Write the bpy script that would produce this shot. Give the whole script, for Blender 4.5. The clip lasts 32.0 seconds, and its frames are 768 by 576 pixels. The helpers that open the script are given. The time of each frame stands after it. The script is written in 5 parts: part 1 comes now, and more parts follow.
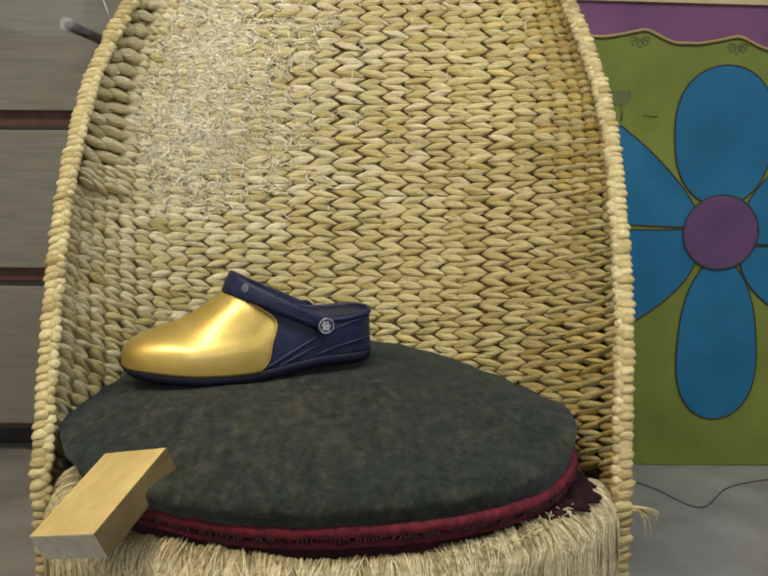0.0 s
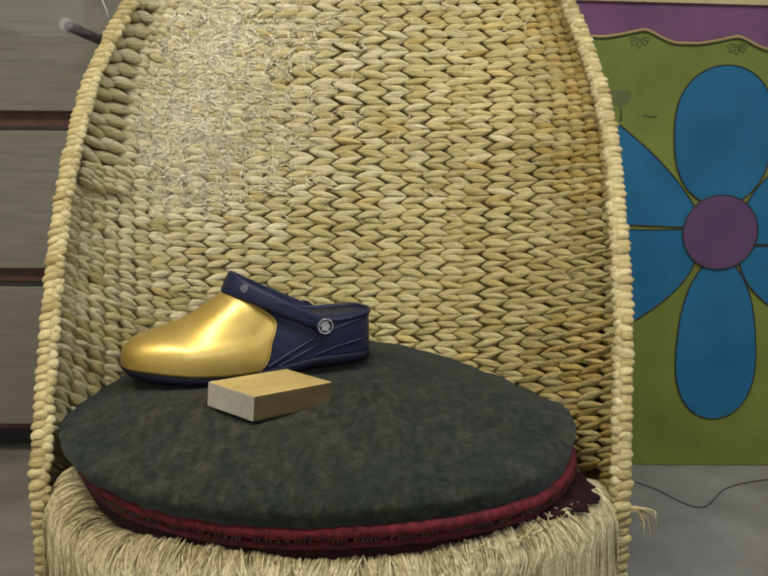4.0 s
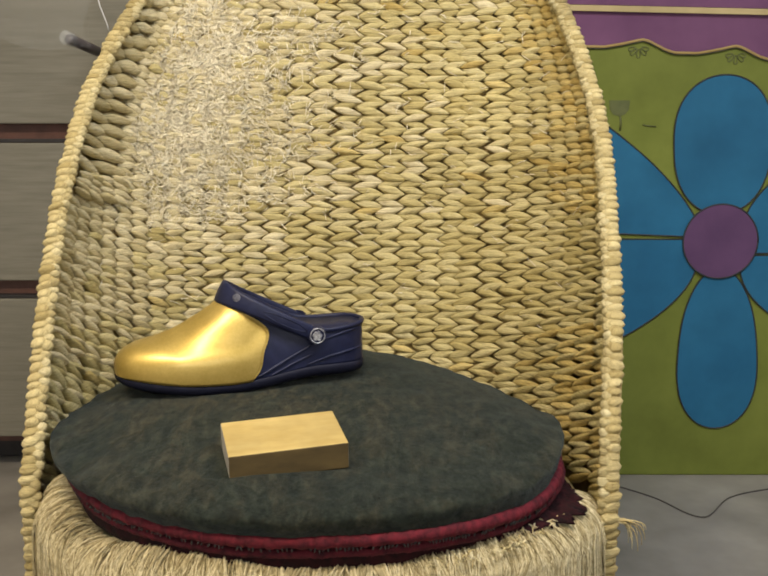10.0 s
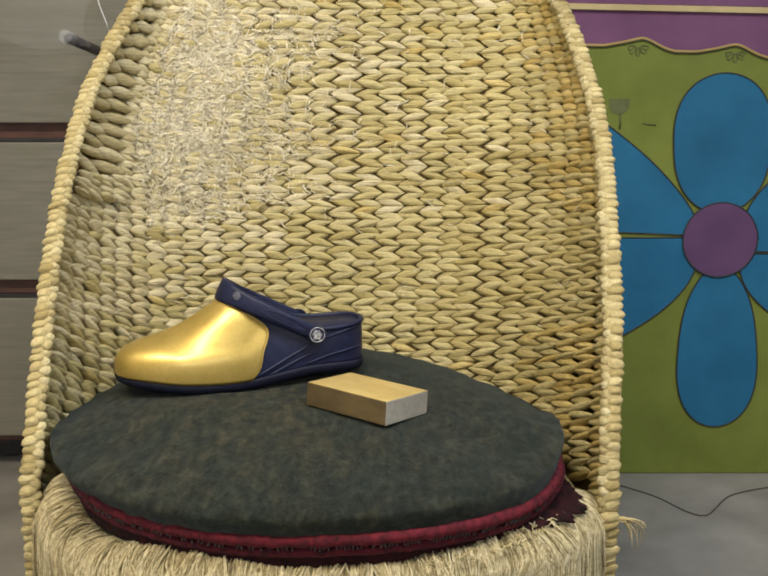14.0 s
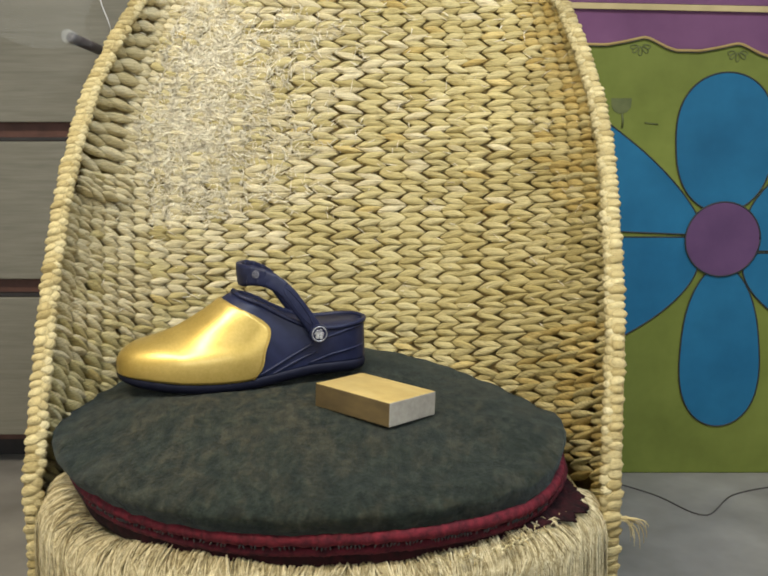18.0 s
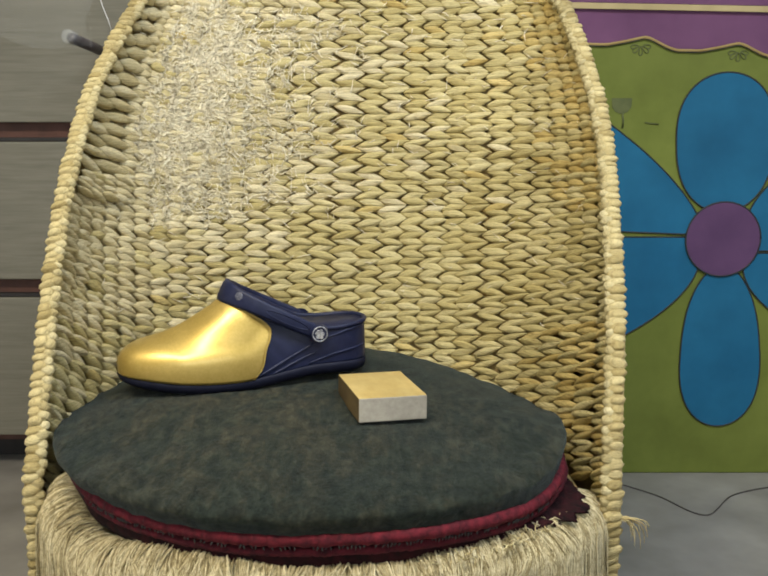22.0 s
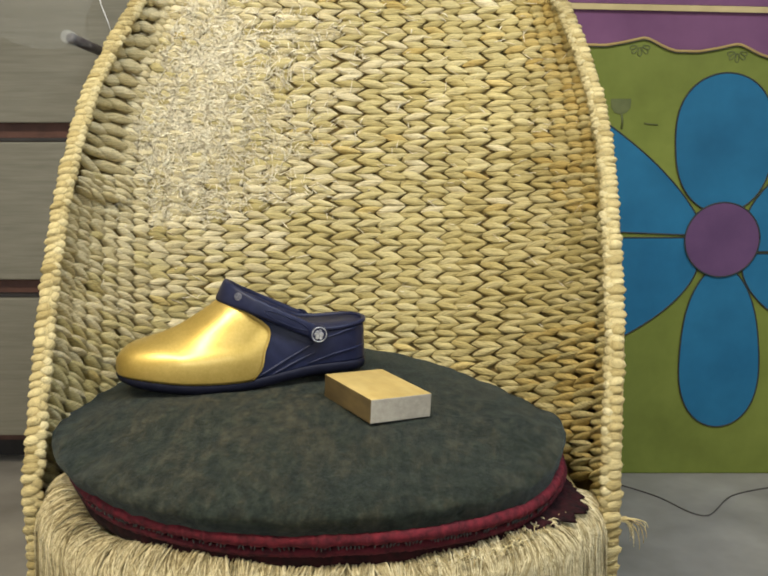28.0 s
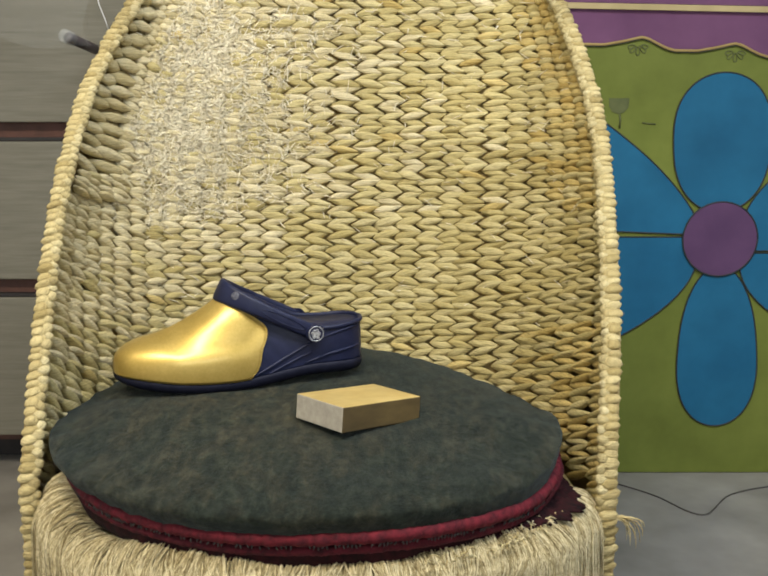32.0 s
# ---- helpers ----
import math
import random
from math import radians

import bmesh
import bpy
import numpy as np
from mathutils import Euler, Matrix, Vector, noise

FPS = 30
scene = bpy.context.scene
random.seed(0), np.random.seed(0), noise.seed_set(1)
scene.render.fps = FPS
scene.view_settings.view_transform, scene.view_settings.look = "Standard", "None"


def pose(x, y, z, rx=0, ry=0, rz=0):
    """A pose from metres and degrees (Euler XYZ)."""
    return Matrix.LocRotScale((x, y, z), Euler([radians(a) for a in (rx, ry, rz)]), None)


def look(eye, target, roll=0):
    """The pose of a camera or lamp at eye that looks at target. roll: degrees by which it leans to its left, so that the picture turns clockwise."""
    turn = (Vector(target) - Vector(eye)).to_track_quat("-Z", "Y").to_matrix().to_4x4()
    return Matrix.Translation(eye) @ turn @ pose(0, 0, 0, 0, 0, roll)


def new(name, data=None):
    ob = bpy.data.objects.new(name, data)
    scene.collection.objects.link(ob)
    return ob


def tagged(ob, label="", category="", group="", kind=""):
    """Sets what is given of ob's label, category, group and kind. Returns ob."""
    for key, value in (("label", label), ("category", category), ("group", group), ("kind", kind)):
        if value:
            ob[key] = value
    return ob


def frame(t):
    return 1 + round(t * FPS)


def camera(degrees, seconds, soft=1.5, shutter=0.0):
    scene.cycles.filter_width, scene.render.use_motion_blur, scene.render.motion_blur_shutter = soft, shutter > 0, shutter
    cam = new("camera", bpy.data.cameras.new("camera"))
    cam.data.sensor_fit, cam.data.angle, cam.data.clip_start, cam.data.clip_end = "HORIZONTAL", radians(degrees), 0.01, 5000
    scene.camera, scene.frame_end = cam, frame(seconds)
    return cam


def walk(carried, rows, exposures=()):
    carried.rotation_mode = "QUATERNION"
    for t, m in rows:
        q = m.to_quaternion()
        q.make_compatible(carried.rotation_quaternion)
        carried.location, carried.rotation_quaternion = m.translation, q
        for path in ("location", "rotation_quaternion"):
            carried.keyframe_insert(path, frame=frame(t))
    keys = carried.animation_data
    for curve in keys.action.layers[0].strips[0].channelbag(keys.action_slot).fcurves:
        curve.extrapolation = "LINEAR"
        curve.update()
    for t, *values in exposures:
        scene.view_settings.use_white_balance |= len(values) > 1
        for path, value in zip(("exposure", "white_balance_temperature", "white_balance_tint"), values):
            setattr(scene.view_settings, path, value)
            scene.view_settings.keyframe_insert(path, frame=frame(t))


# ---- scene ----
import functools

# ---- camera ----
EYE_Z = 0.74
cam = camera(45, 32.0, soft=1.95)
# seconds, tilt, turn, lean
CAMERA_ROWS = [
    (0, 79.2431, -0.0895, 0.3879), (0.5, 79.2255, -0.1177, 0.3489), (1, 79.2353, -0.1542, 0.3589), (1.5, 79.2301, -0.1722, 0.3936),
    (2, 79.2335, -0.0753, 0.3712), (2.5, 79.2604, -0.1054, 0.3481), (3, 79.2709, -0.1888, 0.3534), (3.5, 79.2622, -0.1389, 0.3358),
    (5.5, 79.2601, -0.0831, 0.3501), (6, 79.2348, -0.0852, 0.3625), (6.5, 79.2622, -0.1389, 0.3358), (7, 79.273, -0.2205, 0.3394),
    (7.5, 79.3012, -0.2734, 0.3079), (8, 79.2994, -0.3792, 0.3203), (8.5, 79.262, -0.3254, 0.3375), (9, 79.2709, -0.3281, 0.3534),
    (9.5, 79.2605, -0.4769, 0.3472), (9.8, 79.2605, -0.4769, 0.3472), (9.9, 79.9148, -0.0721, 0.0769), (10, 79.9148, -0.0721, 0.0769),
    (10.5, 79.9002, -0.0516, 0.0232), (11, 79.8934, 0.0369, -0.0123), (11.5, 79.8535, -0.0036, 0.0214), (12, 79.8531, 0.0193, 0.0244),
    (12.5, 79.8454, -0, 0), (13, 79.8215, -0.0264, 0.084), (13.5, 79.8358, -0.0797, -0.0118), (14, 79.8436, -0.0838, 0.012),
    (14.5, 79.8436, 0.0555, 0.012), (16.5, 79.8304, 0.0208, -0.0511), (17, 79.8152, 0.0028, 0.05), (17.5, 79.7981, 0.1938, 0.0127),
    (18, 79.8001, 0.0463, -0.0007), (18.5, 79.8001, 0.0463, -0.0007), (19, 79.7782, 0.0352, 0.0645), (19.5, 79.8, 0, 0),
    (20, 79.8, 0, 0), (20.5, 79.8038, 0.0278, -0.0254), (21, 79.802, 0.0371, -0.0134), (21.5, 79.8039, 0.1195, -0.0263),
    (22, 79.8038, 0.0732, -0.0254), (22.5, 79.8098, 0.033, 0.0104), (23, 79.8472, 0.0596, -0.0121), (23.5, 79.8455, 0.0463, -0.0007),
    (24, 79.8281, 0.0296, -0.036), (24.5, 79.8476, 0.06, -0.0147), (25, 79.8019, 0.037, -0.0127), (25.5, 79.7938, 0.0181, -0.0394),
    (27.5, 79.8537, 0.0426, 0.0207), (28, 79.8339, 0.0226, 0.0009), (28.5, 79.8062, 0.0055, 0.0341), (29, 79.8537, -0.0512, 0.0207),
    (29.5, 79.8455, -0.0476, -0.0007), (30, 79.8651, -0.0738, 0.0198), (30.5, 79.8473, -0.0099, -0.0128), (31, 79.8455, -0.093, -0.0007),
    (31.5, 79.8434, 0.0326, 0.0133), (32, 79.8001, -0.093, -0.0007),
]
walk(cam, [(t, pose(0, 0, EYE_Z, rx, 0, rz) @ pose(0, 0, 0, 0, 0, lean)) for t, rx, rz, lean in CAMERA_ROWS],
     exposures=[(0, -0.61, 6500, 10), (1, -0.72, 6550, 10), (2, -0.68, 6550, 10), (3, -0.67, 6500, 10), (6.2, -0.77, 6550, 10),
                (6.6, -0.43, 6550, 11), (7, -0.38, 6600, 12), (8, -0.47, 7000, 13), (9, -0.41, 6550, 9), (10, -0.42, 6900, 14),
                (11, -0.32, 6650, 14), (12, -0.39, 6600, 12), (13, -0.36, 6100, 9), (14, -0.41, 6600, 12), (17, -0.39, 6300, 9),
                (18, -0.31, 6350, 10), (19, -0.37, 6650, 13), (20, -0.19, 6250, 9), (21, -0.37, 6420, 10), (22, -0.37, 6300, 9),
                (23, -0.30, 6600, 11), (24, -0.30, 6300, 9), (25, -0.27, 6250, 9), (28, -0.29, 6550, 9), (29, -0.29, 6300, 9),
                (30, -0.31, 6500, 9), (31, -0.32, 6550, 10), (32, -0.31, 6400, 10)])

# ---- world and lights ----
world = bpy.data.worlds.new("world")
scene.world = world
world.use_nodes = True
bg = world.node_tree.nodes["Background"]
bg.inputs[0].default_value = (0.75, 0.85, 1.0, 1)
bg.inputs[1].default_value = 0.15


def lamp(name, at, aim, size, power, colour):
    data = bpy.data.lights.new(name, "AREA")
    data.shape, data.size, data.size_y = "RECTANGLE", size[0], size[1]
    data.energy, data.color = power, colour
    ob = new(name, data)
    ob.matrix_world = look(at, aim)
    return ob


lamp("ceiling_lamp", (0.95, 0.38, 2.42), (0.95, 0.38, 0), (1.2, 0.28), 46, (0.88, 0.97, 1.08))
lamp("ceiling_lamp", (-0.6, -0.1, 2.42), (-0.6, -0.1, 0), (1.2, 0.28), 81, (1.0, 0.895, 0.70))
# cool fill added at the side wall, source unseen, to brighten the left floor
lamp("side_fill", (-2.9, 0.5, 0.75), (-0.5, 1.1, 0.1), (1.0, 1.3), 15, (0.92, 0.97, 1.0))
# daylight through the unseen shop window behind the camera, inferred from toe-cap highlights
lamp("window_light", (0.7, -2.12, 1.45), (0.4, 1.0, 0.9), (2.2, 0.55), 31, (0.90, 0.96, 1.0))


# ---- materials ----
def material(name, build):
    m = bpy.data.materials.new(name)
    m.use_nodes = True
    nt = m.node_tree
    bsdf = nt.nodes["Principled BSDF"]
    build(nt, bsdf)
    return m


def node(nt, kind, **values):
    n = nt.nodes.new(kind)
    for key, value in values.items():
        n.inputs[key.replace("_", " ")].default_value = value
    return n


def noise_ramp(nt, scale, stops, stretch=(1, 1, 1), detail=4.0, rough=0.6, coord="Object"):
    tc = nt.nodes.new("ShaderNodeTexCoord")
    mp = nt.nodes.new("ShaderNodeMapping")
    mp.inputs["Scale"].default_value = stretch
    nz = node(nt, "ShaderNodeTexNoise", Scale=scale, Detail=detail, Roughness=rough)
    rp = nt.nodes.new("ShaderNodeValToRGB")
    nt.links.new(tc.outputs[coord], mp.inputs[0])
    nt.links.new(mp.outputs[0], nz.inputs["Vector"])
    nt.links.new(nz.outputs["Fac"], rp.inputs[0])
    els = rp.color_ramp.elements
    while len(els) < len(stops):
        els.new(0.5)
    for e, (p, c) in zip(els, stops):
        e.position, e.color = p, (*c, 1)
    return rp.outputs[0], nz.outputs["Fac"]


def mix(nt, a, b, fac, mode="MULTIPLY"):
    m = nt.nodes.new("ShaderNodeMix")
    m.data_type, m.blend_type = "RGBA", mode
    if isinstance(fac, float):
        m.inputs["Factor"].default_value = fac
    else:
        nt.links.new(fac, m.inputs["Factor"])
    for sock, v in ((m.inputs[6], a), (m.inputs[7], b)):
        if isinstance(v, tuple):
            sock.default_value = (*v, 1)
        else:
            nt.links.new(v, sock)
    return m.outputs[2]


def bump(nt, bsdf, height, strength, distance=0.002):
    b = nt.nodes.new("ShaderNodeBump")
    b.inputs["Strength"].default_value, b.inputs["Distance"].default_value = strength, distance
    nt.links.new(height, b.inputs["Height"])
    nt.links.new(b.outputs[0], bsdf.inputs["Normal"])


def simple(name, lo, hi, scale=20, roughness=0.6, stretch=(1, 1, 1), bump_strength=0.2, big=2.0, metallic=0.0, spec=0.5, depth=0.002):
    def build(nt, bsdf):
        c, h = noise_ramp(nt, scale, [(0.3, lo), (0.7, hi)], stretch)
        g, _ = noise_ramp(nt, big, [(0.3, (0.78, 0.78, 0.78)), (0.7, (1.08, 1.08, 1.08))])
        nt.links.new(mix(nt, c, g, 1.0), bsdf.inputs["Base Color"])
        bsdf.inputs["Roughness"].default_value = roughness
        bsdf.inputs["Metallic"].default_value = metallic
        bsdf.inputs["Specular IOR Level"].default_value = spec
        if bump_strength:
            bump(nt, bsdf, h, bump_strength, depth)
    return material(name, build)


def straw_material(name, dark, light, tint, streak=(1, 1, 13)):
    def build(nt, bsdf):
        geo = nt.nodes.new("ShaderNodeNewGeometry")
        rp = nt.nodes.new("ShaderNodeValToRGB")
        els = rp.color_ramp.elements
        els.new(0.5)
        for e, (p, c) in zip(els, [(0.0, dark), (0.45, tint), (1.0, light)]):
            e.position, e.color = p, (*c, 1)
        info = nt.nodes.new("ShaderNodeObjectInfo")
        add = nt.nodes.new("ShaderNodeMath")
        add.operation = "ADD"
        wrapped = nt.nodes.new("ShaderNodeMath")
        wrapped.operation = "FRACT"
        nt.links.new(geo.outputs["Random Per Island"], add.inputs[0])
        nt.links.new(info.outputs["Random"], add.inputs[1])
        nt.links.new(add.outputs[0], wrapped.inputs[0])
        nt.links.new(wrapped.outputs[0], rp.inputs[0])
        s, h = noise_ramp(nt, 46, [(0.30, (0.46, 0.40, 0.30)), (0.48, (0.92, 0.89, 0.82)), (0.72, (1.20, 1.18, 1.12))], streak, 6, 0.75)
        b, _ = noise_ramp(nt, 5, [(0.3, (0.82, 0.8, 0.74)), (0.7, (1.08, 1.06, 1.0))])
        nt.links.new(mix(nt, mix(nt, rp.outputs[0], s, 1.0), b, 1.0), bsdf.inputs["Base Color"])
        bsdf.inputs["Roughness"].default_value = 0.62
        bsdf.inputs["Specular IOR Level"].default_value = 0.35
        bump(nt, bsdf, h, 1.0, 0.0032)
    return material(name, build)


STRAW = straw_material("seagrass", (0.52, 0.445, 0.207), (0.70, 0.637, 0.385), (0.62, 0.550, 0.290))
STRAW_PALE = straw_material("pale_seagrass", (0.56, 0.45, 0.23), (0.84, 0.78, 0.56), (0.73, 0.65, 0.39))
STRAW_BROWN = straw_material("brown_seagrass", (0.53, 0.405, 0.147), (0.74, 0.62, 0.30), (0.645, 0.525, 0.228))
STRAW_RIM = straw_material("rim_seagrass", (0.45, 0.38, 0.20), (0.70, 0.64, 0.42), (0.58, 0.51, 0.295), (2, 2, 16))
STRAW_FRAY = straw_material("frayed_seagrass", (0.74, 0.69, 0.53), (0.92, 0.90, 0.80), (0.86, 0.82, 0.70), (2, 2, 2))
STRAW_WORN_LIT = straw_material("worn_lit_seagrass", (0.60, 0.53, 0.32), (0.82, 0.76, 0.555), (0.715, 0.65, 0.44))
STRAW_EDGE = straw_material("edge_seagrass", (0.44, 0.36, 0.165), (0.68, 0.60, 0.35), (0.57, 0.485, 0.26), (2, 2, 16))
STRAW_WRAP = straw_material("wrapped_seagrass", (0.29, 0.24, 0.125), (0.82, 0.765, 0.575), (0.60, 0.535, 0.355), (4, 4, 4))
BACKING = simple("seagrass_core", (0.31, 0.21, 0.08), (0.48, 0.36, 0.15), 60, 0.9)


def build_velvet(nt, bsdf):
    nap, h = noise_ramp(nt, 105, [(0.35, (0.0046, 0.0062, 0.0052)), (0.50, (0.0134, 0.0158, 0.0129)), (0.67, (0.030, 0.0330, 0.0268))], (1, 0.45, 1), 6.0, 0.75)
    patch, _ = noise_ramp(nt, 26, [(0.33, (0.52, 0.64, 0.56)), (0.46, (0.92, 1.02, 0.92)), (0.55, (1.30, 1.08, 0.84)), (0.68, (1.6, 1.46, 1.24))], (1, 0.5, 1), 5.0, 0.7)
    # brightness put into the colour: paler, browner pile left of the middle
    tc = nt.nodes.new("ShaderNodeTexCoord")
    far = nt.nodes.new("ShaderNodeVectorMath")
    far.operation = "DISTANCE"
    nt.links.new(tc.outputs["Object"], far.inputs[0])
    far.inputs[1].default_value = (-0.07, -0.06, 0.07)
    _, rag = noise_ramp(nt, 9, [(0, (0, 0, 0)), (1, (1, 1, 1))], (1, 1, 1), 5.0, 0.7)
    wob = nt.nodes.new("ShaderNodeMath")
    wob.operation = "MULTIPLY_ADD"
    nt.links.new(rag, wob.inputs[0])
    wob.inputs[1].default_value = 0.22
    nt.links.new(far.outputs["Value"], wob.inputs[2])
    # the patch's ramp: paler inside, nearly plain outside
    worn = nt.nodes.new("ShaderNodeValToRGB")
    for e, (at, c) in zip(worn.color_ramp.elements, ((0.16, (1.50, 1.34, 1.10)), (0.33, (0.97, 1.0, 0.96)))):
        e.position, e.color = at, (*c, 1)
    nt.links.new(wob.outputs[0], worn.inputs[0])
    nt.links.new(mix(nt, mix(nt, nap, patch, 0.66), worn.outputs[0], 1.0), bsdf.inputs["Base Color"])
    bsdf.inputs["Roughness"].default_value = 0.95
    bsdf.inputs["Specular IOR Level"].default_value = 0.1
    bump(nt, bsdf, h, 0.9, 0.003)


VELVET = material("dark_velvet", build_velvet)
VELVET.node_tree.nodes["Principled BSDF"].inputs["Sheen Weight"].default_value = 0.12
VELVET.node_tree.nodes["Principled BSDF"].inputs["Sheen Tint"].default_value = (0.6, 0.72, 0.75, 1)
PIPING = simple("red_piping", (0.035, 0.004, 0.008), (0.140, 0.012, 0.021), 110, 0.85, bump_strength=0.5, spec=0.25)
BAND = simple("dark_red_band", (0.003, 0.0015, 0.002), (0.030, 0.004, 0.006), 90, 0.9, bump_strength=0.8, spec=0.2)
CORD = simple("dark_red_cord", (0.020, 0.003, 0.006), (0.100, 0.010, 0.017), 110, 0.88, bump_strength=0.5, spec=0.25)
NAVY = simple("navy_foam", (0.0085, 0.0115, 0.038), (0.016, 0.0205, 0.058), 90, 0.45, bump_strength=0.06, spec=0.3)
# a darker, duller copy of the navy foam for the sole
SOLE = simple("dark_navy_sole", (0.0055, 0.0065, 0.017), (0.011, 0.0125, 0.029), 90, 0.6, bump_strength=0.1, spec=0.2)
PRINT = simple("worn_grey_print", (0.02, 0.022, 0.05), (0.16, 0.165, 0.20), 500, 0.5)
SILVER = simple("silver_rivet", (0.10, 0.10, 0.13), (0.75, 0.77, 0.8), 260, 0.4, metallic=0.6, bump_strength=0.4)
WOOD_TOP = simple("pale_wood", (0.44, 0.31, 0.10), (0.53, 0.40, 0.155), 22, 0.6, (1, 3, 3), 0.08, 14)
# dark sides and pale ends: own colours, with some face shading mixed in
WOOD_SIDE = simple("brown_wood_side", (0.070, 0.047, 0.016), (0.130, 0.088, 0.030), 22, 0.65, (1, 3, 3), 0.08, 14)
WOOD_END = simple("pale_end_grain", (0.33, 0.30, 0.25), (0.43, 0.40, 0.33), 50, 0.7, (1, 3, 3), 0.2, 6)
BOARD = simple("grey_brown_board", (0.145, 0.138, 0.105), (0.20, 0.188, 0.148), 9, 0.55, (1, 1, 14), 0.08, 1.2)
GROOVE = simple("red_brown_groove", (0.07, 0.03, 0.02), (0.13, 0.055, 0.04), 20, 0.7)
PLINTH = simple("black_plinth", (0.012, 0.01, 0.01), (0.03, 0.025, 0.025), 20, 0.6)
FLOOR = simple("grey_floor", (0.165, 0.154, 0.137), (0.33, 0.312, 0.285), 4, 0.45, (1, 1, 1), 0.05, 0.9)
PLASTER = simple("white_plaster", (0.66, 0.64, 0.60), (0.76, 0.74, 0.70), 6, 0.9, big=0.6)
GREEN = simple("green_paint", (0.120, 0.148, 0.022), (0.178, 0.212, 0.040), 7, 0.7, big=1.6, spec=0.28)
DISC = simple("deep_purple_paint", (0.078, 0.036, 0.098), (0.112, 0.054, 0.130), 8, 0.7, big=2, spec=0.28)
PURPLE = simple("purple_paint", (0.118, 0.045, 0.108), (0.158, 0.066, 0.140), 8, 0.7, big=2, spec=0.28)
BLUE = simple("blue_paint", (0.0055, 0.092, 0.195), (0.014, 0.140, 0.270), 6, 0.7, big=2, spec=0.28)
CREAM = simple("cream_paint", (0.36, 0.28, 0.13), (0.48, 0.38, 0.19), 12, 0.6)
OCHRE = simple("ochre_paint", (0.27, 0.18, 0.05), (0.36, 0.26, 0.09), 12, 0.6)
FADED = simple("faded_green_grey_paint", (0.066, 0.080, 0.018), (0.102, 0.118, 0.032), 40, 0.6)
LEAD = simple("grey_cable", (0.05, 0.045, 0.04), (0.08, 0.07, 0.065), 40, 0.6)
INK = simple("dark_outline_paint", (0.008, 0.012, 0.016), (0.022, 0.028, 0.028), 30, 0.6)


def build_gold(nt, bsdf):
    c, h = noise_ramp(nt, 300, [(0.3, (0.60, 0.425, 0.100)), (0.7, (0.68, 0.495, 0.14))])
    g, _ = noise_ramp(nt, 22, [(0.35, (0.90, 0.88, 0.80)), (0.7, (1.06, 1.07, 1.14))], (1, 1, 1), 3.0)
    nt.links.new(mix(nt, c, g, 1.0), bsdf.inputs["Base Color"])
    bsdf.inputs["Metallic"].default_value = 0.80
    bsdf.inputs["Roughness"].default_value = 0.46
    bsdf.inputs["Coat Weight"].default_value = 0.8
    bsdf.inputs["Coat Roughness"].default_value = 0.29
    bump(nt, bsdf, h, 0.05, 0.0005)


GOLD = material("metallic_gold", build_gold)


def build_hazy(nt, bsdf):
    c, h = noise_ramp(nt, 25, [(0.3, (0.60, 0.63, 0.63)), (0.7, (0.75, 0.78, 0.78))])
    nt.links.new(c, bsdf.inputs["Base Color"])
    bsdf.inputs["Alpha"].default_value = 0.03
    bsdf.inputs["Roughness"].default_value = 0.2


HAZY = material("hazy_plastic", build_hazy)


def build_cap(nt, bsdf):
    build_hazy(nt, bsdf)
    bsdf.inputs["Alpha"].default_value = 0.22


CAP = material("milky_plastic", build_cap)
PURPLE_DARK = simple("dark_purple_metal", (0.032, 0.022, 0.026), (0.06, 0.042, 0.046), 40, 0.4)
WHITE_PLASTIC = simple("white_plastic", (0.7, 0.7, 0.7), (0.8, 0.8, 0.8), 40, 0.3)


# ---- mesh helpers ----
def mesh_of(name, bm, mat, smooth=False):
    me = bpy.data.meshes.new(name)
    bm.to_mesh(me)
    bm.free()
    for m in (mat if isinstance(mat, (list, tuple)) else [mat]):
        me.materials.append(m)
    if smooth:
        me.polygons.foreach_set("use_smooth", [True] * len(me.polygons))
    return me


def part(name, bm, mat, parent, label="", smooth=False):
    ob = new(name, mesh_of(name, bm, mat, smooth))
    ob.parent = parent
    return tagged(ob, label) if label else ob


def raw_mesh(name, verts, faces, mat, smooth=True):
    me = bpy.data.meshes.new(name)
    me.from_pydata([tuple(v) for v in verts], [], faces)
    me.materials.append(mat)
    if smooth:
        me.polygons.foreach_set("use_smooth", [True] * len(me.polygons))
    return me


def raw_part(name, verts, faces, mat, parent, label="", smooth=True):
    ob = new(name, raw_mesh(name, verts, faces, mat, smooth))
    ob.parent = parent
    return tagged(ob, label) if label else ob


def box(bm, x0, x1, y0, y1, z0, z1, bevel=0.0):
    made = bmesh.ops.create_cube(bm, size=1)["verts"]
    for v in made:
        v.co = Vector(((x0 + x1) / 2 + v.co.x * (x1 - x0), (y0 + y1) / 2 + v.co.y * (y1 - y0), (z0 + z1) / 2 + v.co.z * (z1 - z0)))
    if bevel:
        edges = list({e for v in made for e in v.link_edges})
        bmesh.ops.bevel(bm, geom=edges, offset=bevel, segments=2, affect="EDGES", profile=0.6)


def thing(name, at, label, category, group=""):
    ob = new(name)
    ob.location = at
    ob.empty_display_size = 0.05
    return tagged(ob, label, category, group)


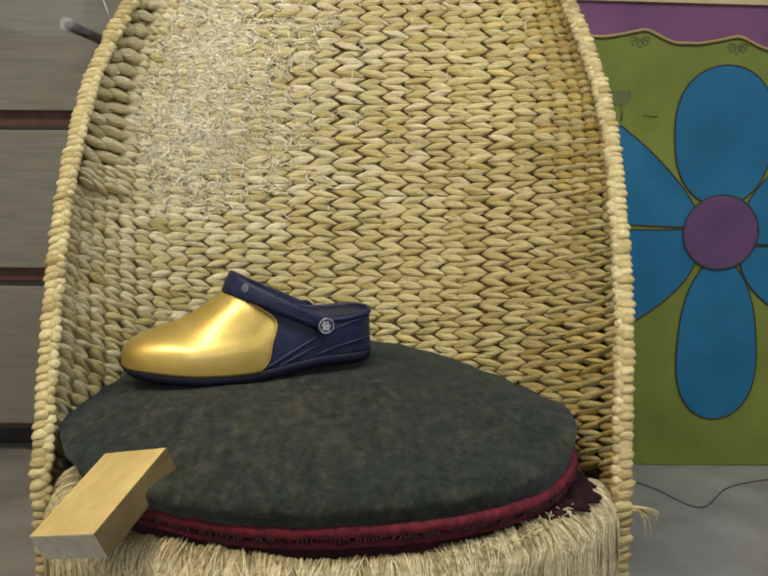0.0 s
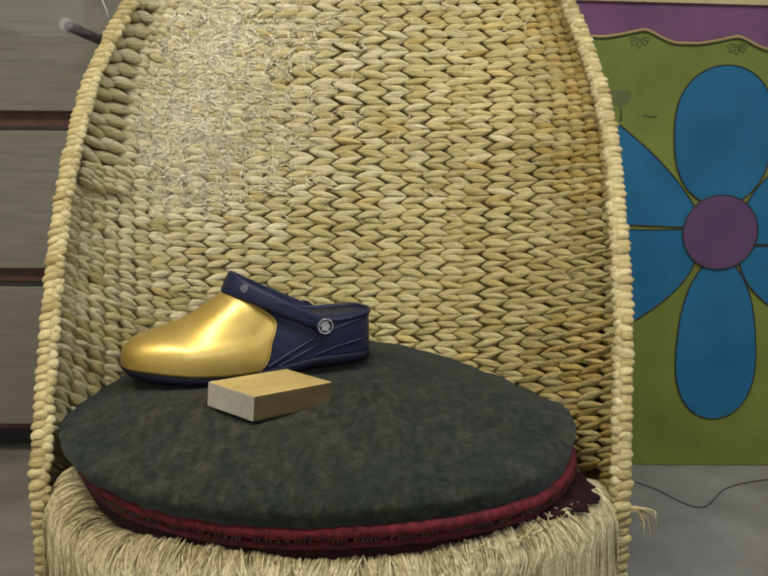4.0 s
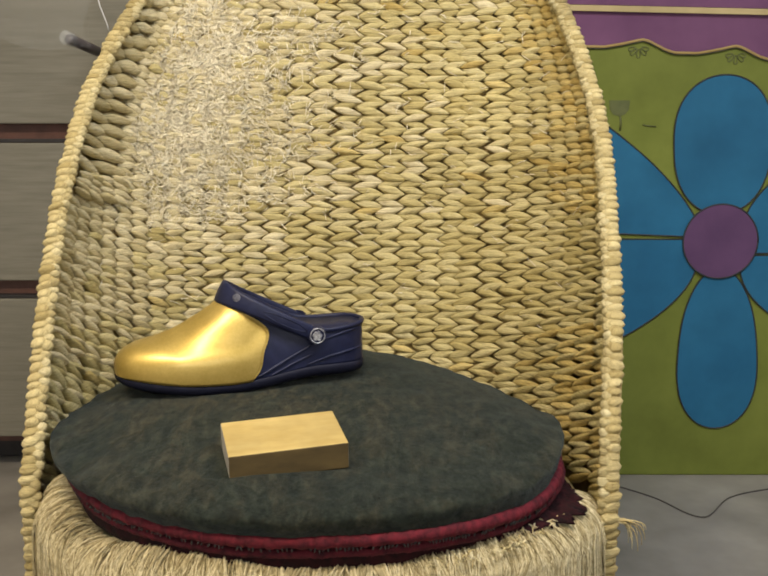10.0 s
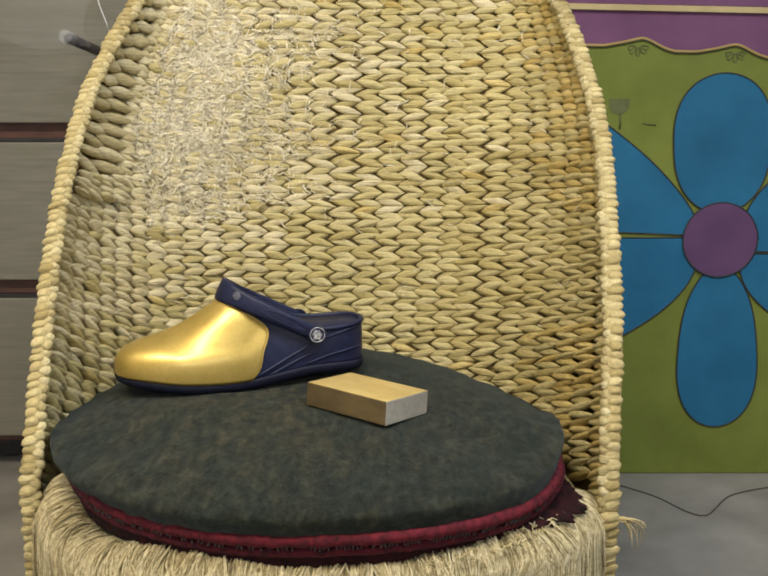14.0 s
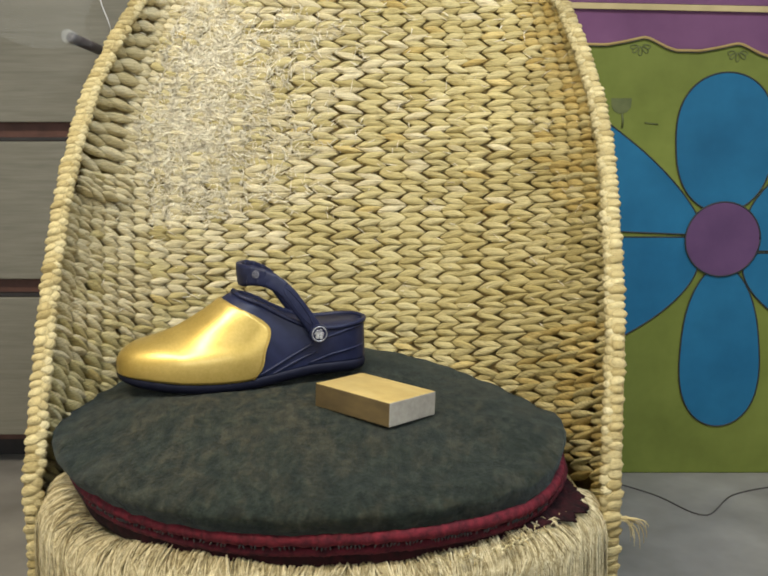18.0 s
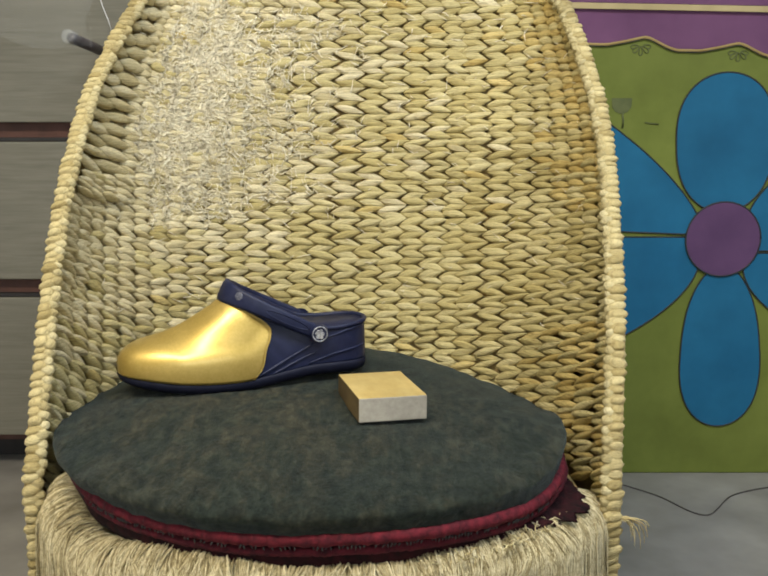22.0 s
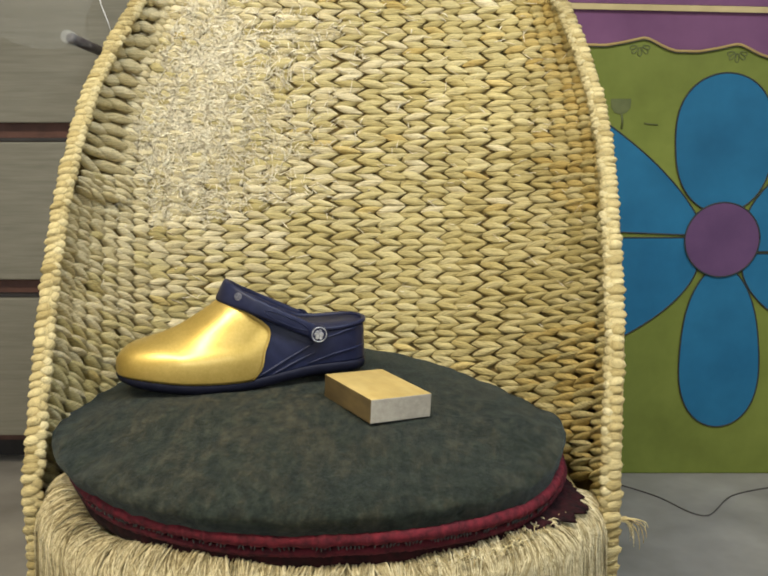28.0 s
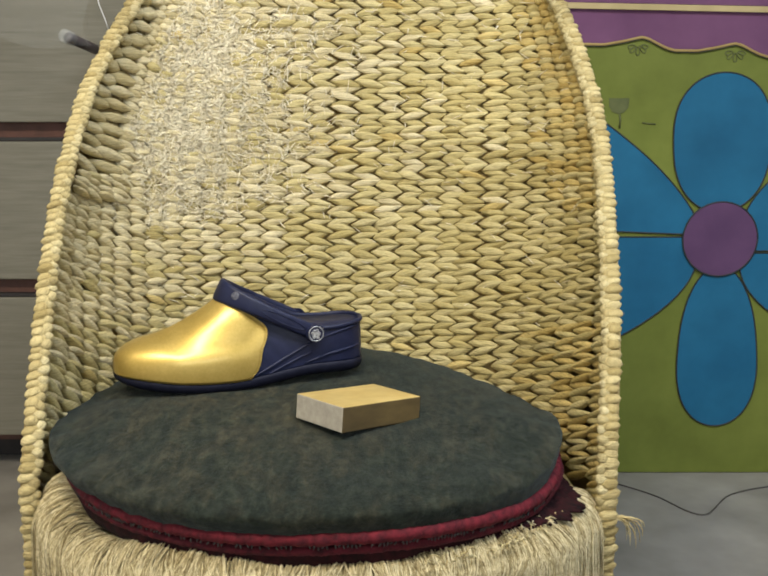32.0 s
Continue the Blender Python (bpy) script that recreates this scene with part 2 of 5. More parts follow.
def box_thing(name, dims, mat, label="", category="", kind="", bevel=0.003):
    bm = bmesh.new()
    box(bm, *dims, bevel)
    return tagged(new(name, mesh_of(name, bm, mat)), label, category, "", kind)


def grid_faces(rows, cols, closed=False):
    faces = []
    for i in range(rows - 1):
        for j in range(cols if closed else cols - 1):
            k = (j + 1) % cols
            faces.append((i * cols + j, i * cols + k, (i + 1) * cols + k, (i + 1) * cols + j))
    return faces


def tube(verts, faces, points, radius, sides=6, caps=True, squash=1.0, up=Vector((0, 0, 1))):
    """Adds a tube along points; radius is a number or one for each point."""
    base = len(verts)
    n = len(points)
    for i, p in enumerate(points):
        t = (points[min(i + 1, n - 1)] - points[max(i - 1, 0)]).normalized()
        side = t.cross(up)
        side = side.normalized() if side.length > 1e-6 else Vector((1, 0, 0))
        top = side.cross(t)
        r = radius[i] if isinstance(radius, (list, tuple)) else radius
        for j in range(sides):
            a = 2 * math.pi * j / sides
            verts.append(p + side * (math.cos(a) * r) + top * (math.sin(a) * r * squash))
    for i in range(n - 1):
        for j in range(sides):
            k = (j + 1) % sides
            faces.append((base + i * sides + j, base + i * sides + k, base + (i + 1) * sides + k, base + (i + 1) * sides + j))
    if caps:
        faces.append(tuple(base + j for j in reversed(range(sides))))
        faces.append(tuple(base + (n - 1) * sides + j for j in range(sides)))


def spindle(verts, faces, c, along, across, out, length, height, depth, sides=7, rings=6, taper=0.78, fibre=None):
    """Adds a plump lozenge, pointed at both ends; fibre, a random source, gives it uneven lengthwise ridges and a slight twist."""
    swell = [fibre.uniform(0.80, 1.12) for _ in range(sides)] if fibre else [1.0] * sides
    twist = fibre.uniform(-0.9, 0.9) if fibre else 0.0
    base = len(verts)
    verts.append(c - along * length / 2)
    for i in range(1, rings):
        u = i / rings
        w = math.sin(math.pi * u ** 0.9) ** taper
        p = c + along * (length * (u - 0.5))
        for j in range(sides):
            a = 2 * math.pi * j / sides + twist * (u - 0.5)
            k = w * swell[j]
            verts.append(p + across * (math.cos(a) * height / 2 * k) + out * (math.sin(a) * depth / 2 * k))
    verts.append(c + along * length / 2)
    last = len(verts) - 1
    for j in range(sides):
        k = (j + 1) % sides
        faces.append((base, base + 1 + k, base + 1 + j))
        for i in range(rings - 2):
            a, b = base + 1 + i * sides, base + 1 + (i + 1) * sides
            faces.append((a + j, a + k, b + k, b + j))
        a = base + 1 + (rings - 2) * sides
        faces.append((a + j, a + k, last))


def interp(x, xs, ys):
    return float(np.interp(x, xs, ys))


# ---- the place ----
WALL_Y = 1.88
box_thing("floor", (-3, 3, -2.2, 2.2, -0.1, 0), FLOOR, "pale grey worn smooth shop floor", "floor", "structure")
box_thing("ceiling", (-3, 3, -2.2, 2.2, 2.6, 2.7), PLASTER, "plain white shop ceiling", "ceiling", "structure")
box_thing("wall_north", (-3, 3, 2.2, 2.3, 0, 2.6), PLASTER, "plain wall behind the display boards", "wall", "structure")
# unseen opening, cut to the width of the window lamp
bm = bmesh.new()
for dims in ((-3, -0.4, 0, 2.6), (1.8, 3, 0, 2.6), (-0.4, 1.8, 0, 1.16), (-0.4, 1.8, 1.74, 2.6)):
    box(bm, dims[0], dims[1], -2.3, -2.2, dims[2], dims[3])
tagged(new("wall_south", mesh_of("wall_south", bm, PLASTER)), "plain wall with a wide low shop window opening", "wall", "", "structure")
# unseen opening, added behind the side fill
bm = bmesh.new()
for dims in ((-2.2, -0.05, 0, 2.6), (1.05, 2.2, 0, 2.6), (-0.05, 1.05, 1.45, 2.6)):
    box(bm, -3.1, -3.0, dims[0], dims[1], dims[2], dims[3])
tagged(new("wall_west", mesh_of("wall_west", bm, PLASTER)), "plain wall with an added opening behind the side fill", "wall", "", "structure")
box_thing("wall_east", (3, 3.1, -2.2, 2.2, 0, 2.6), PLASTER, "plain wall", "wall", "structure")


for x, y in ((0.95, 0.38), (-0.6, -0.1)):
    box_thing("ceiling_light", (x - 0.62, x + 0.62, y - 0.16, y + 0.16, 2.43, 2.6), PLASTER, "long white ceiling light fitting, switched on", "ceiling light", "structure")


def slat_wall():
    unit = thing("slat_wall", (-0.9, WALL_Y + 0.05, 0), "grey-brown wood-grain slatted shop display wall with dark grooves", "slat wall")
    def local(dims):
        x0, x1, y0, y1, z0, z1 = dims
        return x0 + 0.9, x1 + 0.9, y0 - WALL_Y - 0.05, y1 - WALL_Y - 0.05, z0, z1
    bm = bmesh.new()
    box(bm, *local((-1.9, -0.08, WALL_Y + 0.022, WALL_Y + 0.05, 0.068, 2.1)))
    part("groove_backing", bm, GROOVE, unit, "red-brown board inside the grooves")
    z = 0.085
    for top in (0.382, 0.700, 1.01, 1.32, 1.63, 1.94):
        bm = bmesh.new()
        box(bm, *local((-1.9, -0.08, WALL_Y, WALL_Y + 0.02, z, top)), bevel=0.003)
        part("slat_board", bm, BOARD, unit, smooth=False)
        # black strip added along the foot of each groove
        bm = bmesh.new()
        box(bm, *local((-1.9, -0.08, WALL_Y + 0.004, WALL_Y + 0.021, top + 0.0015, top + 0.008)))
        part("groove_lip", bm, PLINTH, unit, "black strip along the foot of the groove")
        z = top + 0.038
    bm = bmesh.new()
    box(bm, *local((-1.85, -0.12, WALL_Y + 0.11, WALL_Y + 0.2, 0.0, 0.085)), bevel=0.003)
    part("plinth", bm, PLINTH, unit, "black recessed plinth")


slat_wall()


def display_hook():
    """A peg on the slatted wall with a clear end cap."""
    base, tip = Vector((-0.548, WALL_Y, 0.872)), Vector((-0.557, 1.70, 0.886))
    hook = thing("display_hook", base, "dark purple display peg with a clear plastic end cap", "hook")
    v, f = [], []
    tube(v, f, [Vector(), (tip - base) * 0.5, (tip - base)], 0.0095, 12)
    raw_part("peg", v, f, PURPLE_DARK, hook, "dark purple peg")
    v, f = [], []
    d = (tip - base).normalized()
    tube(v, f, [tip - base - d * 0.012, tip - base - d * 0.01, tip - base + d * 0.018, tip - base + d * 0.02], [0.0105, 0.0125, 0.0125, 0.009], 14)
    raw_part("end_cap", v, f, CAP, hook, "clear plastic end cap")
    v, f = [], []
    tube(v, f, [Vector((0.002, -0.05, 0.12)), Vector((0.010, -0.05, 0.085)), Vector((0.021, -0.05, 0.055)), Vector((0.026, -0.05, 0.034)), Vector((0.020, -0.05, 0.010))], 0.0012, 5)
    raw_part("plastic_loop", v, f, WHITE_PLASTIC, hook, "thin white plastic loop")


def plastic_bag():
    bag = thing("plastic_bag", (-0.66, 1.72, 0.87), "clear plastic bag hanging from a peg on the slat wall", "bag")
    nx, nz = 16, 14
    front, back = [], []
    for i in range(nz):
        for j in range(nx):
            x = -0.10 + 0.235 * j / (nx - 1)
            low = 0.004 * math.sin(j * 0.55) + 0.05 * (1 - j / (nx - 1)) ** 3
            z = low + (0.27 - low) * i / (nz - 1)
            x -= 0.014 * math.sin(i * 0.9) * (j / (nx - 1)) ** 2
            puff = 0.012 * math.sin(math.pi * j / (nx - 1)) * math.sin(math.pi * min(1, (i + 1) / nz))
            w = 0.004 * noise.noise(Vector((x * 40, z * 30, 1)))
            front.append(Vector((x, -puff + w, z)))
            back.append(Vector((x, puff + w + 0.001, z)))
    f = grid_faces(nz, nx)
    raw_part("front_sheet", front, f, HAZY, bag)
    raw_part("back_sheet", back, f, HAZY, bag)
    for x in (0.130, 0.026):
        v, f = [], []
        tube(v, f, [Vector((x + 0.002 * math.sin(k * 1.3), -0.002, 0.27 * k / 8)) for k in range(9)], 0.0014, 5)
        raw_part("side_seam", v, f, HAZY, bag, "milky welded seam")
    v, f = [], []
    tube(v, f, [Vector((-0.03, WALL_Y - 1.72, 0.25)), Vector((-0.03, -0.03, 0.25))], 0.005, 8)
    raw_part("peg", v, f, PURPLE_DARK, bag)


def flat_shape(name, outline, y, thick, mat, parent, label=""):
    """A thin raised painted plate from an outline in x and z."""
    bm = bmesh.new()
    fr = [bm.verts.new((x, y - thick, z)) for x, z in outline]
    bk = [bm.verts.new((x, y, z)) for x, z in outline]
    bm.faces.new(fr)
    n = len(fr)
    for i in range(n):
        bm.faces.new((fr[i], bk[i], bk[(i + 1) % n], fr[(i + 1) % n]))
    bmesh.ops.recalc_face_normals(bm, faces=bm.faces)
    return part(name, bm, mat, parent, label)


def painted_line(name, pts, y, r, mat, parent, label=""):
    v, f = [], []
    tube(v, f, [Vector((x, y, z)) for x, z in pts], r, 5, True, 1.0, Vector((0, 1, 0)))
    for p in v:
        p.y = y + (p.y - y) * 0.3
    return raw_part(name, v, f, mat, parent, label)


def petal_outline(cx, cz, angle, near, far, w_near, w_far, n=40):
    """A teardrop that points away from (cx, cz)."""
    pts = []
    for i in range(n):
        a = 2 * math.pi * i / n
        u = 0.5 - 0.5 * math.cos(a)
        r = near + (far - near) * u
        w = (w_near + (w_far - w_near) * u ** 0.8) * math.sqrt(max(0.0, 1 - abs(2 * u - 1) ** 2.6))
        s = w * (1 if a < math.pi else -1)
        pts.append((cx + math.cos(angle) * r - math.sin(angle) * s, cz + math.sin(angle) * r + math.cos(angle) * s))
    return pts


def flower_panel():
    y = WALL_Y
    unit = thing("painted_panel", (0.75, y, 0), "green painted wooden panel with a large blue flower and purple border", "panel")
    ox = 0.75
    bm = bmesh.new()
    box(bm, -0.06 - ox, 1.9 - ox, 0, 0.04, 0.0, 1.35, 0.004)
    part("panel_board", bm, GREEN, unit, "green painted board")
    # border band with a wavy lower edge: a quick fall after each crest, then a slow rise
    def wave(x):
        ph = (x - 0.511) / 0.184
        return 0.899 - 0.012 * ph * (0.6 if ph > 1.6 or ph < -1 else 1) + interp(ph % 1.0, (0, 0.06, 0.14, 0.24, 0.34, 0.59, 0.8, 0.94, 1), (0, -0.002, -0.0085, -0.0165, -0.021, -0.019, -0.010, -0.0025, 0))

    def under_trim(x):
        return 0.9535 - 0.02 * (x - 0.5)
    xs = [-0.05 + 0.008 * k for k in range(243)]
    low = [(x - ox, wave(x)) for x in xs]
    flat_shape("border_band", [(-0.05 - ox, under_trim(-0.05)), (1.886 - ox, under_trim(1.886))] + low[::-1], 0, 0.003, PURPLE, unit, "purple painted border with a wavy edge")
    painted_line("border_highlight", [(x, z + 0.003) for x, z in low], -0.003, 0.0030, OCHRE, unit, "ochre painted wavy line")
    painted_line("border_outline", low, -0.0034, 0.0010, INK, unit, "thin dark line along the wave")
    x0, x1 = -0.055, 1.89
    flat_shape("trim_strip", [(x0 - ox, under_trim(x0)), (x1 - ox, under_trim(x1)), (x1 - ox, under_trim(x1) + 0.0112), (x0 - ox, under_trim(x0) + 0.0112)], 0, 0.010, CREAM, unit, "narrow cream strip across the panel")
    flat_shape("upper_board", [(x0 - ox, under_trim(x0) + 0.0125), (x1 - ox, under_trim(x1) + 0.0125), (x1 - ox, 1.34), (x0 - ox, 1.34)], 0, 0.006, PURPLE, unit, "purple painted upper board")
    # the flower
    cx, cz = 0.6875 - ox, 0.5035
    for ang, far, wn, wf in ((92, 0.3317, 0.0928, 0.1014), (272.3, 0.3977, 0.0651, 0.0937), (152.9, 0.4885, 0.0387, 0.1259), (206.3, 0.5045, 0.0835, 0.1063), (25, 0.43, 0.064, 0.110), (335, 0.42, 0.090, 0.100)):
        o = petal_outline(cx, cz, math.radians(ang), 0.055, far, wn, wf, 64)
        # the petals beside each other stop at a narrow gap
        if 100 < ang < 180:
            o = [(x, cz + 0.0100 + 0.04 * max(0.0, cx - x - 0.076) if i < 32 and x > cx - 0.3 else z) for i, (x, z) in enumerate(o)]
        elif 180 < ang < 260:
            o = [(x, cz + 0.0040 if i > 32 and x > cx - 0.3 else z) for i, (x, z) in enumerate(o)]
        elif ang < 90:
            o = [(x, cz - 0.0245 if i > 32 and x < cx + 0.3 else z) for i, (x, z) in enumerate(o)]
        elif ang > 300:
            o = [(x, cz - 0.0290 if i < 32 and x < cx + 0.3 else z) for i, (x, z) in enumerate(o)]
        p = flat_shape("petal", o, 0, 0.003, BLUE, unit, "blue painted petal")
        painted_line("petal_outline", o + o[:1], -0.003, 0.0017, INK, p)
    o = [(cx + 0.0762 * math.cos(a), cz + 0.0762 * math.sin(a)) for a in np.linspace(0, 2 * math.pi, 48, endpoint=False)]
    p = flat_shape("flower_centre", o, 0, 0.006, DISC, unit, "deep purple painted flower centre")
    painted_line("centre_outline", o + o[:1], -0.006, 0.0017, INK, p)
    # a faint sprig beside the petals
    sx, sz = 0.4705 - ox, 0.771
    o = [(sx - 0.0205, sz + 0.014), (sx + 0.0205, sz + 0.014), (sx + 0.019, sz - 0.004), (sx + 0.011, sz - 0.014), (sx, sz - 0.017), (sx - 0.012, sz - 0.013), (sx - 0.019, sz - 0.003)]
    flat_shape("sprig", o, 0, 0.001, FADED, unit, "faded grey-green painted sprig")
    painted_line("sprig_stem", [(sx + 0.002, sz - 0.016), (sx + 0.004, sz - 0.030), (sx + 0.003, sz - 0.045)], -0.001, 0.0022, FADED, unit)
    painted_line("sprig_stem", [(sx + 0.048, sz - 0.034), (sx + 0.060, sz - 0.036), (sx + 0.075, sz - 0.037)], -0.001, 0.0016, FADED, unit)
    # little five-leaved marks under the crests
    for k in (-1, 0, 1, 2):
        lx = 0.503 + 0.1925 * k
        z0 = wave(0.511 + 0.184 * k) - 0.0125
        for a, ln in ((-78, 0.016), (-42, 0.018), (0, 0.019), (42, 0.018), (78, 0.016)):
            t = math.radians(a - 90)
            at = (lx - ox + 0.004 * math.sin(math.radians(a)), z0)
            o = petal_outline(at[0], at[1], t, 0.002, ln, 0.0022, 0.0042, 12)
            painted_line("leaf_mark", o + o[:1], -0.001, 0.0011, FADED, unit)


def floor_cable():
    cable = thing("floor_cable", (0.62, 1.72, 0), "thin dark cable lying in a loop on the floor", "cable")
    path = ((0.36, 1.868), (0.44, 1.856), (0.501, 1.802), (0.552, 1.751), (0.585, 1.675), (0.615, 1.655), (0.650, 1.700), (0.693, 1.761), (0.786, 1.802), (0.90, 1.82), (1.1, 1.80))
    pts = []
    for k in range(len(path) - 1):
        for q in range(4):
            pts.append(Vector((path[k][0] + (path[k + 1][0] - path[k][0]) * q / 4 - 0.62, path[k][1] + (path[k + 1][1] - path[k][1]) * q / 4 - 1.72, 0.0015)))
    for _ in range(3):
        pts = [pts[0]] + [(a + b * 2 + c) / 4 for a, b, c in zip(pts, pts[1:], pts[2:])] + [pts[-1]]
    v, f = [], []
    tube(v, f, pts, 0.0014, 6)
    raw_part("lead", v, f, LEAD, cable, "thin dark lead")


flower_panel()
floor_cable()
display_hook()
plastic_bag()

# ---- the woven chair ----
CHAIR = Vector((-0.065, 1.03, 0))
SEAT_Z = 0.362
TOP_Z = 1.09
RIM_Z = (0.20, 0.38, 0.424, 0.467, 0.512, 0.557, 0.605, 0.656, 0.71, 0.768, 0.832, 0.895, 0.95, 1.0, 1.04, 1.07, 1.09)
RIM_W = (0.286, 0.287, 0.290, 0.294, 0.299, 0.304, 0.309, 0.313, 0.315, 0.314, 0.305, 0.287, 0.260, 0.222, 0.175, 0.115, 0.02)
RIM_Y = (0.865, 0.87, 0.89, 0.915, 0.945, 0.98, 1.02, 1.064, 1.112, 1.171, 1.24, 1.30, 1.345, 1.375, 1.395, 1.41, 1.415)
RIM_X = (-0.062, -0.062, -0.061, -0.059, -0.057, -0.057, -0.056, -0.055, -0.053, -0.052, -0.050, -0.047, -0.046, -0.046, -0.046, -0.046, -0.046)


def back_y(z):
    return 1.30 + 0.17 * (z - 0.44)


def shell(s, z):
    """A point of the inner face of the backrest: s from -1 (one rim) to 1 (the other)."""
    w, yr, cx = interp(z, RIM_Z, RIM_W), interp(z, RIM_Z, RIM_Y), interp(z, RIM_Z, RIM_X)
    yb = max(back_y(z), yr + 0.002)
    a = s * math.pi / 2
    k = 0.78
    x = w * math.copysign(abs(math.sin(a)) ** 0.96, s)
    y = yr + (yb - yr) * max(0.0, math.cos(a)) ** k
    return Vector((cx + x, y, z)) - CHAIR


def course(s, z):
    """The height of a woven course that lies at z in the middle of the back; it climbs towards the arms."""
    zz = max(z, 0.38)
    depth = max(back_y(zz), interp(zz, RIM_Z, RIM_Y) + 0.002) - interp(zz, RIM_Z, RIM_Y)
    s = max(-1.0, min(1.0, s))
    return z + depth * (1 - math.cos(s * math.pi / 2) ** 0.78) * max(0.0, 0.80 - z) * (0.72 if s > 0 else 0.82)


def shell_frame(s, z):
    e = 0.01
    t = (shell(min(1, s + e), z) - shell(max(-1, s - e), z)).normalized()
    u = (shell(s, min(TOP_Z, z + e)) - shell(s, max(0.36, z - e))).normalized()
    n = u.cross(t).normalized() * -1
    n = t.cross(u)
    if n.y > 0 and abs(n.y) > 0.05:
        n = -n
    if n.y > -0.05 and n.x * s > 0:
        n = -n
    return t, u, n.normalized()


def rim_point(q):
    """q from -1 (front corner) over 0 (top) to 1 (other front corner)."""
    z = 0.24 + (TOP_Z - 0.24) * (1 - abs(q) ** 1.9)
    s = math.copysign(1, q) if q else 1
    w, yr, cx = interp(z, RIM_Z, RIM_W), interp(z, RIM_Z, RIM_Y), interp(z, RIM_Z, RIM_X)
    return Vector((cx + s * w * (1 if abs(q) > 0.02 else abs(q) / 0.02), yr, z)) - CHAIR


def woven_chair():
    rng = random.Random(5)
    chair = thing("woven_chair", CHAIR, "natural seagrass woven tub chair with a tall rounded back", "chair")
    # backing shell
    rows, cols = 40, 41
    vin, vout = [], []
    for i in range(rows):
        z = 0.20 + (TOP_Z - 0.20) * i / (rows - 1)
        for j in range(cols):
            s = -1 + 2 * j / (cols - 1)
            p = shell(s, max(z, 0.38))
            p = Vector((p.x, p.y, z))
            t, u, n = shell_frame(s * 0.985, max(z, 0.40))
            inset = 0.0082 - 0.0050 * max(0.0, (abs(s) - 0.93) / 0.07) + (0.007 if s > 0 else 0.006 + 0.004 * max(0.0, min(1.0, (z - 0.66) / 0.08))) * max(0.0, 1 - abs(abs(s) - 0.82) / 0.17)
            vin.append(p - n * inset)
            vout.append(p - n * (inset + 0.0065))
    nv = len(vin)
    faces = grid_faces(rows, cols)
    faces = faces + [tuple(nv + k for k in reversed(f)) for f in faces]
    ring = [j for j in range(cols)] + [i * cols + cols - 1 for i in range(1, rows)] + [(rows - 1) * cols + j for j in range(cols - 2, -1, -1)] + [i * cols for i in range(rows - 2, 0, -1)]
    for a, b in zip(ring, ring[1:] + ring[:1]):
        faces.append((a, nv + a, nv + b, b))
    raw_part("back_core", vin + vout, faces, BACKING, chair, "shadowed core behind the weave")
    # plump woven strands in courses, leaning in turn up and down
    pitch = 0.0093
    count = 29
    slots = []
    for j in range(count):
        q = (2 * j + 1) / count - 1
        slots.append(0.8 * q + 0.2 * math.asin(q) * 2 / math.pi)
    gap = 2.0 / count
    # closer columns on one arm, wider ones on the other
    slots = [q for q in slots if -0.56 < q < 0.42]
    while slots[0] > -0.93:
        slots.insert(0, slots[0] - 0.062)
    while slots[-1] < 0.90:
        slots.append(slots[-1] + 0.082)
    count = len(slots)
    shared = []
    for k in range(14):
        sv, sf = [], []
        spindle(sv, sf, Vector(), Vector((1, 0, 0)), Vector((0, 0, 1)), Vector((0, -1, 0)), 0.041 * rng.uniform(0.94, 1.1), pitch * rng.uniform(1.22, 1.54), pitch * rng.uniform(0.85, 1.25), 13, 8, 1.0, rng)
        shared.append(raw_mesh("woven_strand", sv, sf, STRAW))
    verts, faces, worn_v, worn_f, brown_v, brown_f = [], [], [], [], [], []
    row, made = 0, 0
    z = 0.16
    while z < TOP_Z - 0.02:
        wob = rng.uniform(-0.05, 0.05)
        for j, s0 in enumerate(slots):
            s = s0 + (wob + rng.uniform(-0.05, 0.05)) * gap * 0.5
            if abs(s) > 0.965:
                continue
            # near the upper rim the strands are fewer, longer and slack
            loose = s < -0.76 and z > 0.61
            if loose and (j % 2 or row % 2) and z > 0.645:
                continue
            zz = course(s, z) + rng.uniform(-0.0010, 0.0010)
            if zz < 0.345 or zz > TOP_Z - 0.012:
                continue
            p = shell(s, zz)
            e = 0.02
            rise = (course(s + e, z) - course(s - e, z)) / max(1e-4, (shell(min(1, s + e), zz) - shell(max(-1, s - e), zz)).length)
            tall = (course(s, z + e) - course(s, z)) / e
            t, u, n = shell_frame(s, zz)
            left = slots[j - 1] if j else -1
            right = slots[j + 1] if j + 1 < count else 1
            span = (shell(right, zz) - shell(left, zz)).length / 2
            face = 0.35 + 0.65 * abs(t.x) if s > 0 else 0.7 + 0.3 * abs(t.x)
            lean = ((0.215 if row % 2 else -0.215) + rng.uniform(-0.07, 0.07)) * face + rise
            # long slack strands lean down from the upper part of one rim
            slackness = max(0.0, min(1.0, (-0.62 - s) / 0.16)) * max(0.0, min(1.0, (zz - 0.60) / 0.12))
            if loose:
                lean = rise - 0.19 + rng.uniform(-0.09, 0.09)
            lean -= (0.0 if loose else 0.34) * slackness + 0.20 * max(0.0, min(1.0, (-0.50 - s) / 0.2)) * (1 - slackness)
            along = (t + u * lean).normalized()
            across = n.cross(along).normalized()
